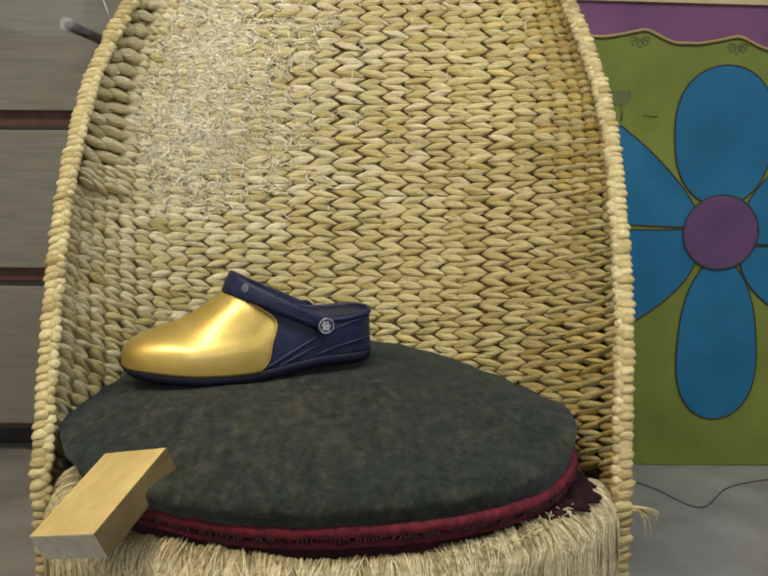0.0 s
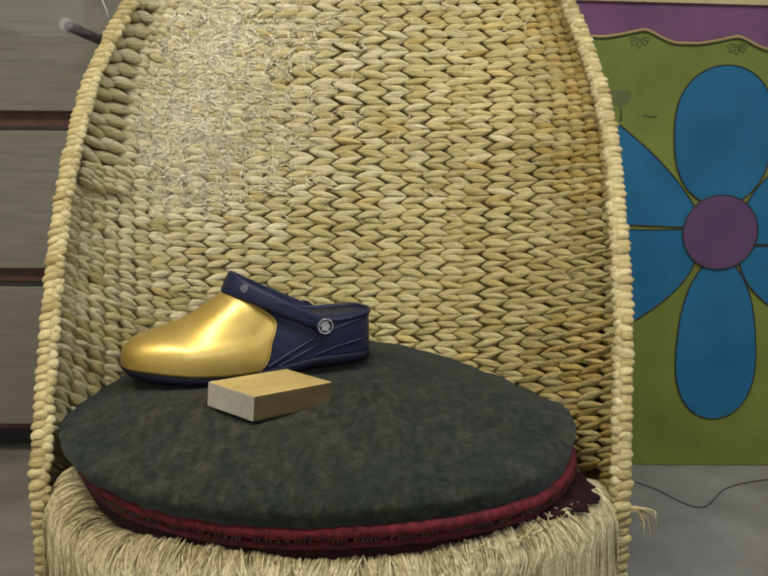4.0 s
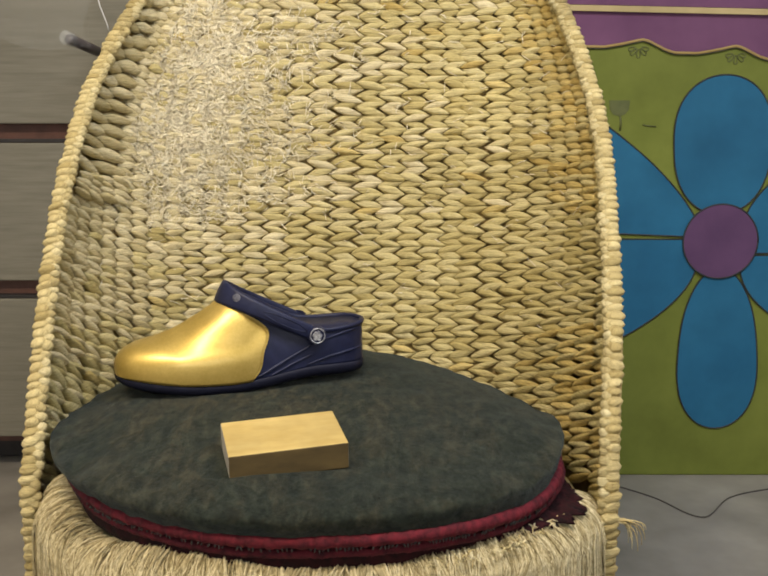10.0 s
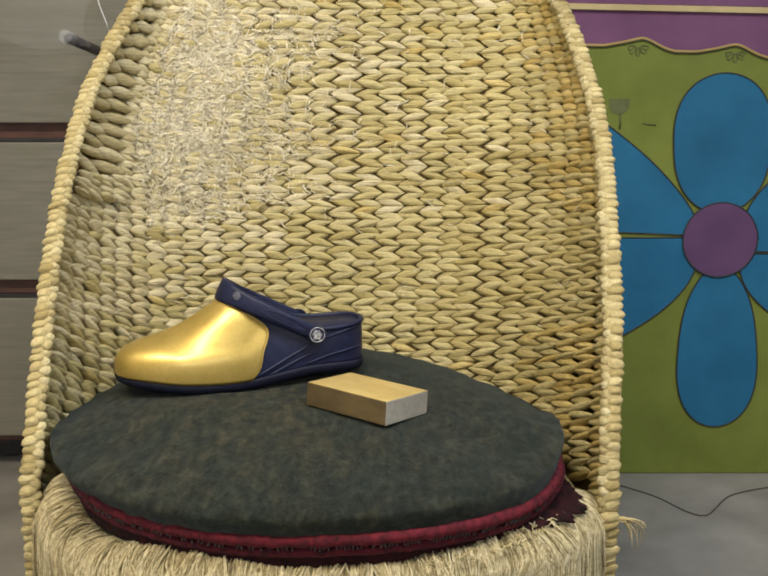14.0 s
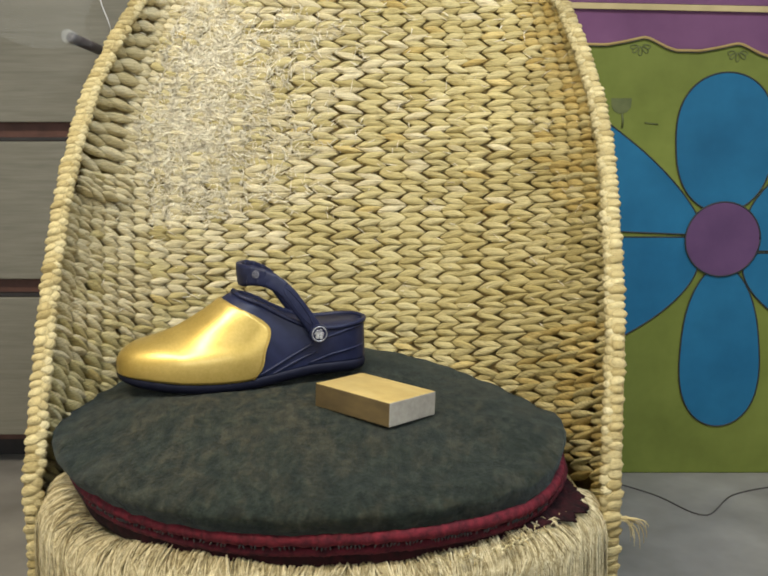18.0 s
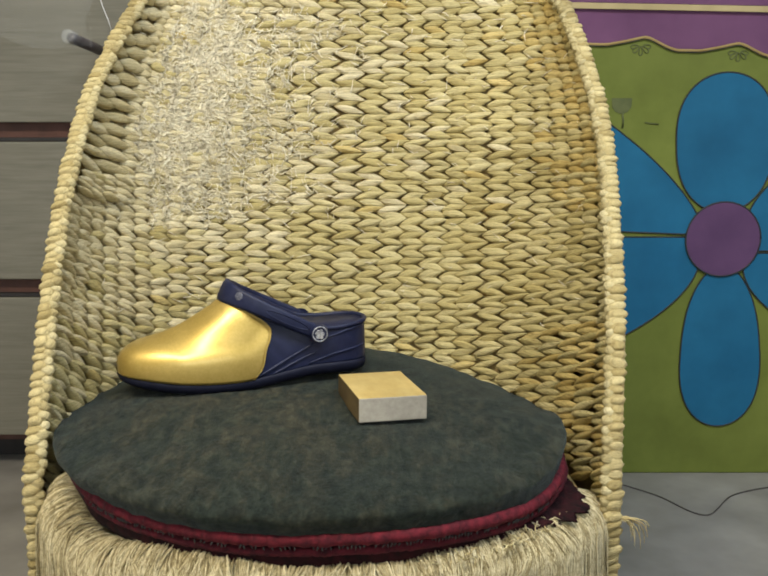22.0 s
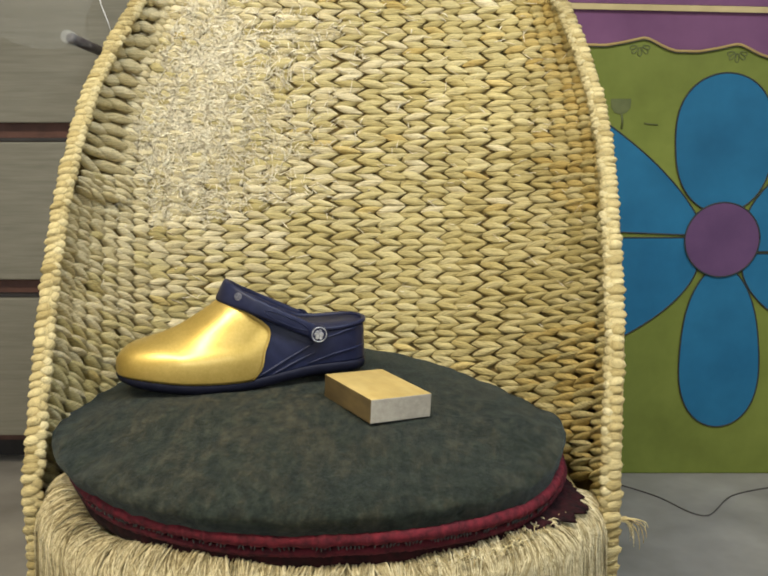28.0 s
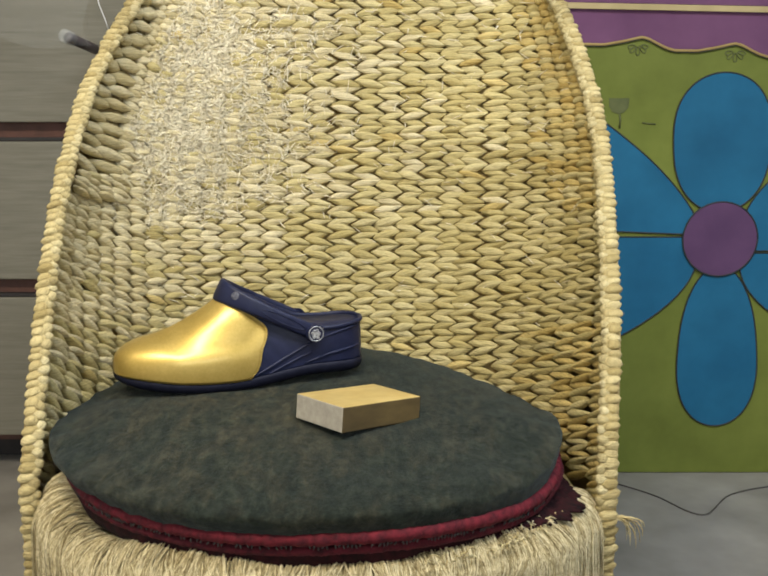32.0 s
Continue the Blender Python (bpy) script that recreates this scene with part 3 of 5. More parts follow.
            c = p + n * rng.uniform(-0.0014, 0.0014) + (t * span * 0.45 + n * 0.006 if loose else Vector())
            arm = max(0.0, min(1.0, (abs(s) - 0.62) / 0.2))
            side = 1 - 0.03 * arm
            dims = (span * rng.uniform(1.3, 1.48) * (2.3 if loose and z > 0.645 else 1 + 0.15 * slackness), (1.45 if loose and z > 0.645 else 1.0) * pitch * rng.uniform(1.24, 1.56) * tall * side * (1.12 - 0.22 * slackness if s < -0.5 else 1.0), pitch * rng.uniform(0.85, 1.25) * (1 + 0.35 * arm))
            if 0.43 < z < 0.63 and made < 300 and s > -0.15:
                made += 1
                ob = new("woven_strand", rng.choice(shared))
                ob.parent = chair
                ob.matrix_local = Matrix.Translation(c) @ Matrix((along, -n, across)).transposed().to_4x4() @ Matrix.Diagonal((dims[0] / 0.041, 1, tall * side, 1))
            else:
                # worn towards the left, and paled further to carry its brighter light
                worn = rng.gauss(-0.14, 0.34) > s and zz > rng.gauss(0.49, 0.07)
                # browner towards the right arm: partly strand colour, partly its shade put in
                brown = rng.random() < 0.65 * max(0.0, min(1.0, (s - 0.60) / 0.22)) + 0.04
                to_v, to_f = (worn_v, worn_f) if worn else (brown_v, brown_f) if brown else (verts, faces)
                spindle(to_v, to_f, c, along, across, n, *dims, 13, 8, 1.0, rng)
        z += pitch
        row += 1
    weave = raw_part("back_weave", verts, faces, STRAW, chair, "plump woven seagrass strands in courses")
    tagged(weave, kind="stuff")
    tagged(raw_part("worn_weave", worn_v, worn_f, STRAW_WORN_LIT, chair, "bleached, worn strands of the back, paled further for the brighter-lit left"), kind="stuff")
    tagged(raw_part("browned_weave", brown_v, brown_f, STRAW_BROWN, chair, "browner strands of the back, partly darkened as the shaded arm"), kind="stuff")
    # plaited rim, two leaning rows of turns over a core tube
    n = 150
    core = [rim_point(-1 + 2 * i / n) for i in range(n + 1)]
    v, f = [], []
    tube(v, f, core, 0.0072, 8)
    raw_part("rim_core", v, f, STRAW_BROWN, chair)
    turns, turn_mesh = [0, 0], []

    def rim_turn(v, f, c, along, across, out, length, height, depth):
        """One plump turn of the rim."""
        spindle(v, f, c, along, across, out, length, height, depth, 13, 8, 0.46, rng)

    for mat in (STRAW_EDGE, STRAW_RIM):
        made_turns = []
        for _ in range(8):
            v, f = [], []
            rim_turn(v, f, Vector(), Vector((1, 0, 0)), Vector((0, 1, 0)), Vector((0, 0, 1)), 0.018, 0.010, 0.0104)
            made_turns.append(raw_mesh("rim_turn", v, f, mat))
        turn_mesh.append(made_turns)
    for side in (0, 1):
        v, f = [], []
        step, walked, acc = 0.0094, 0.0, 0.0
        for a, b in zip(core, core[1:]):
            acc += (b - a).length
            while walked < acc:
                p = b + (a - b) * ((acc - walked) / max(1e-6, (b - a).length))
                t = (b - a).normalized()
                outw = Vector((p.x - 0.012, 0, p.z - 0.35 if p.z > 0.95 else 0)).normalized()
                outw = (outw - t * outw.dot(t)).normalized()
                fwd = t.cross(outw).normalized()
                if fwd.y > 0:
                    fwd = -fwd
                sgn = 1 if p.x > 0 else -1
                tt = t * (1 if t.z > 0 else -1)
                if side == 0:
                    wide = p.x > 0 and p.z < 1.0
                    along = (outw * 0.95 + tt * 0.22).normalized() if wide else (outw * 0.96 - tt * 0.20).normalized()
                    c = p + outw * (0.0002 if wide else 0.0006) + fwd * 0.0055
                else:
                    along = (outw * 0.88 + tt * 0.42).normalized()
                    c = p - outw * 0.0066 + fwd * 0.0040 + tt * 0.005
                nn = (fwd + outw * (0.5 if side == 0 else -0.3)).normalized()
                nn = (nn - along * nn.dot(along)).normalized()
                along = (along + t * rng.uniform(-0.24, 0.24)).normalized()
                dims = (((0.0205 if p.x > 0 and p.z < 1.0 else 0.0185) if side == 0 else 0.0135) * rng.uniform(0.84, 1.18), 0.0124 * rng.uniform(0.86, 1.12), 0.0112 * rng.uniform(0.88, 1.12))
                c = c + outw * rng.uniform(-0.0008, 0.0008) + fwd * rng.uniform(-0.0010, 0.0016) + tt * rng.uniform(-0.0010, 0.0010)
                ac = nn.cross(along).normalized()
                if 0.43 < p.z < 0.86 and turns[side] < 150:
                    turns[side] += 1
                    ob = new("rim_turn", rng.choice(turn_mesh[side]))
                    ob.parent = chair
                    ob.matrix_local = Matrix.Translation(c) @ Matrix((along, ac, nn)).transposed().to_4x4() @ Matrix.Diagonal((dims[0] / 0.018, dims[1] / 0.010, dims[2] / 0.0104, 1))
                else:
                    rim_turn(v, f, c, along, ac, nn, *dims)
                walked += step
        tagged(raw_part("plaited_rim", v, f, STRAW_EDGE if side == 0 else STRAW_RIM, chair, "paler plaited edge of the backrest"), kind="stuff")
    # seat base: a drum down to the floor, a deck, and the wrapped front edge
    def front(a):
        """The front edge of the seat, a from -1 to 1."""
        x = -0.062 + 0.283 * math.sin(a * math.pi / 2)
        y = 0.885 - 0.180 * math.cos(a * math.pi / 2) ** 1.1
        lift = 0.008 * math.exp(-((a + 0.24) / 0.15) ** 2) - 0.009 * math.exp(-((a + 0.56) / 0.13) ** 2) + 0.005 * math.exp(-((a - 0.40) / 0.22) ** 2)
        return Vector((x, y, SEAT_Z + lift + 0.016 * max(0.0, -a) ** 6)) - CHAIR
    outline = [front(-1 + 2 * i / 40) for i in range(41)]
    outline += [Vector((p.x, p.y, SEAT_Z)) for p in (shell(1 - 2 * i / 40, 0.40) for i in range(1, 40))]
    v, f = [], []
    m = len(outline)
    cen = Vector((0.0, 0.03, 0))
    for zz, k in ((0.0, 0.9), (0.004, 0.91), (0.18, 0.95), (SEAT_Z - 0.03, 0.965), (SEAT_Z - 0.012, 0.94)):
        for p in outline:
            v.append(Vector((cen.x + (p.x - cen.x) * k, cen.y + (p.y - cen.y) * k, zz)))
    f += grid_faces(5, m, True)
    f.append(tuple(reversed(range(m))))
    f.append(tuple(4 * m + i for i in range(m)))
    raw_part("seat_base", v, f, STRAW, chair, "woven seagrass drum base under the seat")
    v, f = [], []
    bundles = 330
    for i in range(bundles):
        a0 = -1 + 2 * (i + 0.5 + rng.uniform(-0.6, 0.6)) / bundles
        bias = 0.9 * max(0.0, -a0 - 0.15) - 0.5 * max(0.0, a0 - 0.3)
        bundle_lean, bundle_lift = rng.gauss(bias, 1.05), rng.uniform(-0.003, 0.004)
        for _ in range(rng.randrange(10, 19)):
            a = max(-1, min(1, a0 + rng.gauss(0, 0.0045)))
            p = front(a)
            e = (front(min(1, a + 0.01)) - front(max(-1, a - 0.01))).normalized()
            inward = Vector((-e.y, e.x, 0))
            lift, lean = bundle_lift + rng.uniform(-0.0025, 0.0025), bundle_lean + rng.gauss(0, 0.35)
            first = rng.choice((0, 0, 0, 1, 2))
            bend = rng.uniform(-0.004, 0.004)
            pts = []
            for k in range(first, 11):
                th = math.pi * (0.86 - 0.86 * k / 10)
                stray = 0.004 * rng.random() if k == first and first else 0.0
                pts.append(p + inward * (0.030 - math.cos(th) * 0.030) + Vector((0, 0, -0.018 + stray + math.sin(th) * (0.026 + lift))) + e * (lean * (k / 10 - 0.5) * 0.02 + bend * math.sin(math.pi * k / 10) + rng.gauss(0, 0.0006)))
            low = pts[-1]
            for k in range(1, 5):
                pts.append(low + Vector((0, 0, -0.028 * k)) + e * (rng.uniform(-0.003, 0.003) + 0.25 * bend * k) - inward * (0.001 * k))
            r = rng.uniform(0.0003, 0.0009)
            tube(v, f, pts, [r * (0.45 if k == 0 else 1) for k in range(len(pts))], 4)
    wrap = raw_part("wrapped_front_edge", v, f, STRAW_WRAP, chair, "pale strands wrapped over the front edge of the seat")
    tagged(wrap, kind="stuff")
    # frayed straw on the worn area of the back
    v, f = [], []
    clump = 0
    while clump < 640:
        if rng.random() < 0.90:
            s0, z0 = rng.gauss(-0.42, 0.20), rng.gauss(0.757, 0.098)
        else:
            s0, z0 = rng.gauss(-0.05, 0.34), rng.gauss(0.90, 0.08)
        if not -0.70 - 0.5 * (0.7 - z0) < s0 < 0.62 or not 0.60 < z0 < 1.03:
            continue
        clump += 1
        turn = rng.uniform(0, math.pi)
        for _ in range(2 + int(rng.uniform(4, 24) * min(1.0, math.exp(-(s0 + 0.42) / 0.22)))):
            s, zz = s0 + rng.gauss(0, 0.022), z0 + rng.gauss(0, 0.007)
            p = shell(s, zz)
            t, u, nn = shell_frame(s, zz)
            a = turn + rng.gauss(0, 0.5)
            d = t * math.cos(a) + u * math.sin(a)
            ln = rng.uniform(0.006, 0.013) if rng.random() < 0.7 else rng.uniform(0.013, 0.024)
            p = p + nn * rng.uniform(0.001, 0.005)
            mid = p + d * ln * 0.5 + nn * rng.uniform(-0.001, 0.0025) + u * rng.uniform(-0.003, 0.003)
            end = p + d * ln + nn * rng.uniform(-0.003, 0.0025) + t * rng.uniform(-0.004, 0.004)
            tube(v, f, [p, mid, end], [0.0006, rng.uniform(0.0006, 0.0013), 0.0003], 3, False, 1.0, nn)
    for _ in range(260):
        s, zz = rng.uniform(-0.85, 0.85), rng.uniform(0.46, 1.03)
        p = shell(s, zz)
        t, u, nn = shell_frame(s, zz)
        d = (t * rng.choice((-1, 1)) + u * rng.uniform(-0.9, 0.9)).normalized()
        ln = rng.uniform(0.006, 0.022)
        p = p + nn * 0.003
        tube(v, f, [p, p + d * ln * 0.5 + nn * 0.002, p + d * ln + nn * rng.uniform(0.0, 0.005)], [0.0006, 0.0007, 0.0003], 3, False, 1.0, nn)
    fray = raw_part("frayed_straw", v, f, STRAW_FRAY, chair, "short frayed straw ends on the worn backrest")
    tagged(fray, kind="stuff")
    # a loose tuft at the front corner
    v, f = [], []
    root = Vector((0.222, 0.862, 0.352)) - CHAIR
    for i in range(14):
        far, drop, turn = rng.uniform(0.55, 1.0), rng.uniform(0.35, 1.0), rng.uniform(-0.006, 0.006)
        pts = []
        for k in range(9):
            q = k / 8
            pts.append(root + Vector((0.040 * far * math.sin(q * 1.6), turn * q, 0.006 * math.sin(q * 2.2) - 0.034 * drop * q ** 2.0 + 0.001 * rng.uniform(-1, 1))))
        tube(v, f, pts, [0.0010 - 0.0007 * k / 8 for k in range(9)], 4)
    raw_part("loose_tuft", v, f, STRAW_PALE, chair, "loose straw fibres at the corner")
    return chair


chair = woven_chair()

# ---- the cushion ----
CUSHION = Vector((-0.075, 1.0, SEAT_Z + 0.006))
CRX, CRY, PIPE_Z, CROWN = 0.276, 0.285, 0.032, 0.072


def slack(a):
    """The quarter where the cushion is worn and sags towards its edge."""
    t = a / (math.pi / 2)
    return math.sin(math.pi * t ** 0.62) if 0 < t < 1 else 0.0


def cushion_edge(a):
    c, s = math.cos(a), math.sin(a)
    k = 0.28 * slack(a)
    front = max(0.0, -s)
    corner = 0.05 * max(0.0, -s * c) * 2
    x = CRX * math.copysign(abs(c) ** (0.93 + k - corner), c) * (1 - 0.028 * max(0.0, c) ** 10)
    return Vector((x, CRY * (1 + 0.02 * front) * math.copysign(abs(s) ** (0.94 + k - 0.06 * front - corner), s), 0))


def cushion_lift(r, x, y):
    """How far the top stands over the piping, r from 0 in the middle to 1 at the edge; it swells to the back and to one side."""
    sag = 0.016 * slack(math.atan2(y / CRY, x / CRX)) * r ** 4
    return 0.021 - sag + (CROWN - PIPE_Z - 0.021) * max(0.0, 1 - r ** 3.4) ** 0.6 + (0.036 * y - 0.026 * x) * max(0.0, 1 - r ** 3)


def piping_at(j, n):
    """Inset and height of the piping round the edge."""
    c, deg = math.cos(2 * math.pi * j / n), 360 * (j / n) % 360
    inset = 0.962 + 0.030 * c - 0.046 * math.exp(-((deg - 349) / 13) ** 2)
    z = PIPE_Z + (-0.006 * c ** 4 if c > 0 else 0.003 * c) + 0.0085 * math.exp(-((deg - 211) / 20) ** 2) - 0.002 * math.exp(-((deg - 298) / 14) ** 2) + 0.008 * math.exp(-((deg - 339) / 13) ** 2)
    return inset, z + 0.0035 * noise.noise(Vector((j * 0.11, 3, 3)))


def round_cushion():
    rng = random.Random(8)
    ob = thing("round_cushion", CUSHION, "round dark green velvet cushion with red piping on the chair seat", "cushion")
    n, rings = 128, 34
    v = []
    for i in range(rings):
        q = i / (rings - 1)
        for j in range(n):
            inset, pz = piping_at(j, n)
            edge = cushion_edge(2 * math.pi * j / n)
            if q < 0.75:
                r = 1 - (1 - q / 0.75) ** 1.7
                p = edge * r
                z = PIPE_Z + (pz - PIPE_Z) * r ** 4 + cushion_lift(r, p.x, p.y)
            else:
                a = (q - 0.75) / 0.25
                r = 1 - (1 - inset) * a ** 1.8
                p = edge * r
                z = pz + (0.021 - 0.016 * slack(2 * math.pi * j / n)) * (1 - a)
            k = 0.0026 * noise.noise(Vector((p.x * 11, p.y * 11, 0))) + 0.0012 * noise.noise(Vector((p.x * 24, p.y * 24, 5))) + 0.0008 * noise.noise(Vector((p.x * 40, p.y * 40, 2)))
            pucker = 0.0020 * math.sin(j * 1.9 + 2 * math.sin(j * 0.37)) * max(0, r - 0.86) / 0.14
            v.append(Vector((p.x, p.y, z + k + pucker)))
    f = grid_faces(rings, n, True)
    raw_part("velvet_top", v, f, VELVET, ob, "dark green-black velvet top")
    for name, down, r, mat, k in (("piping", 0, 0.0068, PIPING, 0.003), ("lower_piping", 0.0125, 0.0042, CORD, -0.006)):
        v, f = [], []
        m = 900
        for q in range(m):
            j = q * n / m
            inset, pz = piping_at(j, n)
            a = 2 * math.pi * q / m
            lifted = math.exp(-((math.degrees(a) - 346) / 15) ** 2)
            p = cushion_edge(a) * (inset + k + 0.034 * lifted * (down > 0) + 0.012 * lifted)
            t = (cushion_edge(a + 0.01) - cushion_edge(a - 0.01)).normalized()
            side = t.cross(Vector((0, 0, 1))).normalized()
            p.z = max(0.004, pz - down)
            rr = r * (0.96 + 0.16 * noise.noise(Vector((q * 1.1, r * 900, 7))) + 0.10 * rng.uniform(-1, 1))
            p.z += 0.0014 * noise.noise(Vector((q * 0.10, 5, 1)))
            for w in range(7):
                b = 2 * math.pi * w / 7
                v.append(p + side * rr * math.cos(b) + Vector((0, 0, rr * math.sin(b))))
        for q in range(m):
            for w in range(7):
                b, c = (q + 1) % m, (w + 1) % 7
                f.append((q * 7 + w, b * 7 + w, b * 7 + c, q * 7 + c))
        raw_part(name, v, f, mat, ob, "red corded piping" if down == 0 else "darker red second cord under the piping")
    v = []
    for i, (h, k) in enumerate(((0.0, -0.05), (0.06, -0.02), (0.3, -0.008), (0.6, -0.012), (0.98, -0.012))):
        for j in range(n):
            inset, pz = piping_at(j, n)
            p = cushion_edge(2 * math.pi * j / n) * (inset + k + 0.010 * noise.noise(Vector((j * 0.35, i, 1))))
            v.append(Vector((p.x, p.y, pz * h)))
    f = grid_faces(5, n, True) + [tuple(reversed(range(n)))]
    raw_part("side_band", v, f, BAND, ob, "dark red side band")
    # dark stitches between the two cords
    v, f = [], []
    for q in range(230):
        deg = 196 + 150 * q / 229
        if rng.random() < 0.30:
            continue
        j = deg / 360 * n
        inset, pz = piping_at(j, n)
        a = math.radians(deg)
        p = cushion_edge(a) * (inset + 0.016)
        p.z = pz - 0.0062 + rng.uniform(-0.0008, 0.0008)
        t = (cushion_edge(a + 0.01) - cushion_edge(a - 0.01)).normalized()
        side = t.cross(Vector((0, 0, 1))).normalized()
        d = (Vector((0, 0, 1)) + t * rng.uniform(-0.5, 0.9)).normalized()
        spindle(v, f, p, d, d.cross(side).normalized(), side, rng.uniform(0.0035, 0.0060), 0.0017, 0.0022, 5, 4)
    tagged(raw_part("stitches", v, f, PLINTH, ob, "dark stitches under the piping"), kind="stuff")
    # torn cover cloth that spills over the seat's edge
    v, cols, rows = [], 60, 7
    for i in range(cols):
        a = math.radians(-10 - 46 * i / (cols - 1))
        e = cushion_edge(a)
        far = 1.01 + 0.085 * math.exp(-((math.degrees(a) + 28) / 11) ** 2) + 0.035 * noise.noise(Vector((i * 0.55, 2, 2))) + 0.012 * rng.uniform(-1, 1)
        far = 0.955 + (far - 0.955) * math.sin(math.pi * i / (cols - 1)) ** 0.6
        for j in range(rows):
            k = j / (rows - 1)
            r = 0.955 + (far - 0.955) * k
            z = 0.0115 - 0.004 * k + 0.006 * noise.noise(Vector((i * 0.35, j * 0.8, 9))) + 0.002 * rng.uniform(-1, 1)
            v.append(Vector((e.x * r, e.y * r, z)))
    flap = raw_part("torn_cover", v, grid_faces(cols, rows), BAND, ob, "torn dark red cover cloth spilling over the seat edge")
    flap.modifiers.new("thickness", "SOLIDIFY").thickness = 0.002
    v, f = [], []
    for i in range(60):
        a = math.radians(rng.uniform(-68, -34))
        p = cushion_edge(a) * rng.uniform(1.0, 1.045)
        p.z = rng.uniform(0.004, 0.010)
        d = Vector((rng.uniform(-1, 1), rng.uniform(-1, 1), rng.uniform(-0.1, 0.25))).normalized() * rng.uniform(0.005, 0.014)
        tube(v, f, [p, p + d * 0.5 + Vector((0, 0, 0.003)), p + d], [0.0005, 0.0007, 0.0003], 3)
    raw_part("loose_threads", v, f, STRAW_PALE, ob, "pale loose threads at the torn edge")
    return ob


cushion = round_cushion()

# ---- the clog ----
SHOE_L = 0.290
SHOE = pose(-0.163, 1.055, 0.4435, 0, -1.2, 18)
U = (0.0, 0.006, 0.018, 0.04, 0.08, 0.15, 0.25, 0.35, 0.45, 0.55, 0.65, 0.75, 0.85, 0.93, 0.975, 0.993, 1.0)
HALF_W = (0.001, 0.012, 0.021, 0.029, 0.037, 0.046, 0.052, 0.0535, 0.052, 0.048, 0.0445, 0.0425, 0.041, 0.035, 0.024, 0.012, 0.001)
ROUND = (2.3, 2.3, 2.3, 2.35, 2.45, 2.6, 2.6, 2.35, 2.0, 1.8, 1.9, 2.4, 2.6, 2.6, 2.6, 2.6, 2.6)
# heights over the ground: underside of the sole, seam over the sole, crown of the upper, edge of the foot opening
SOLE_Z = (0.0140, 0.0130, 0.0118, 0.0100, 0.0072, 0.0036, 0.0, -0.0018, -0.0026, -0.0014, 0.0022, 0.0056, 0.0050, 0.0034, 0.0030, 0.0028, 0.0028)
SEAM_Z = (0.0225, 0.0225, 0.0222, 0.0215, 0.0200, 0.0168, 0.0128, 0.0106, 0.0095, 0.0112, 0.0148, 0.0180, 0.0176, 0.0165, 0.0158, 0.0155, 0.0155)
CROWN_Z = (0.0340, 0.0385, 0.0435, 0.0490, 0.0540, 0.0595, 0.0700, 0.0860, 0.1050, 0.1120, 0.1105, 0.1090, 0.1085, 0.1085, 0.1085, 0.1085, 0.1085)
EDGE_Z = (0.2, 0.2, 0.2, 0.2, 0.2, 0.2, 0.2, 0.2, 0.1035, 0.0925, 0.0745, 0.0605, 0.0588, 0.0605, 0.0612, 0.0612, 0.0612)


def eased(u, ys):
    """The profile ys along the clog, with its corners rounded off."""
    k = 0.03 * min(1.0, u / 0.12, (1 - u) / 0.12)
    return sum(interp(u + k * d, U, ys) for d in (-1, -0.5, 0, 0.5, 1)) / 5


def shoe_skin(u, v, grow=0.0, closed=False):
    """A point on one side of the upper: u from toe to heel, v from the sole's edge to the top."""
    return shoe_section(u, v if closed else v * open_top(u, grow), grow)


@functools.lru_cache(None)
def open_top(u, grow):
    """How far up the section the edge of the foot opening lies."""
    edge = eased(u, EDGE_Z)
    if edge > eased(u, CROWN_Z) + grow:
        return 1.0
    lo, hi = 0.0, 1.0
    for _ in range(18):
        w = (lo + hi) / 2
        lo, hi = (w, hi) if shoe_section(u, w, grow).z < edge else (lo, w)
    return lo


def shoe_section(u, w, grow):
    """A point of the upper's full section, w from 0 at the seam to 1 at the crown."""
    seam = eased(u, SEAM_Z)
    hw, h = eased(u, HALF_W) + grow, eased(u, CROWN_Z) - seam + grow
    b = 2 / eased(u, ROUND)
    a = w * math.pi / 2
    y = hw * math.cos(a) ** b if w < 1 - 1e-5 else 0.0
    z = h * math.sin(a) ** b
    # the toe box: an upright wall, a soft crease at one height, and a sloping top that rounds over the instep
    crease = 0.0425 - seam
    m = min(1, max(0, (h - 0.036) / 0.02)) * min(1, max(0, (0.64 - u) / 0.14)) * 0.85
    if m > 0:
        k2 = min(1, max(0, (u - 0.26) / 0.16))
        at = (0, 0.2, 0.38, 0.5, 0.62, 0.72, 0.84, 1)
        up = h - crease
        ys = (1, 1.01, 0.99, 0.93, 0.80 + 0.05 * k2, 0.64 + 0.15 * k2, 0.38 + 0.17 * k2, 0)
        zs = (0, 0.6 * crease, 0.88 * crease, crease, crease + (0.20 - 0.02 * k2) * up, crease + (0.45 + 0.09 * k2) * up, crease + (0.74 + 0.13 * k2) * up, h)
        k = 0.12 * min(1, w / 0.12, (1 - w) / 0.12)
        taps = [w + k * d for d in (-1, -0.5, 0, 0.5, 1)]
        y += (hw * sum(interp(q, at, ys) for q in taps) / 5 - y) * m
        z += (sum(interp(q, at, zs) for q in taps) / 5 - z) * m
    return Vector(((u - 0.5) * SHOE_L, y, z + seam))


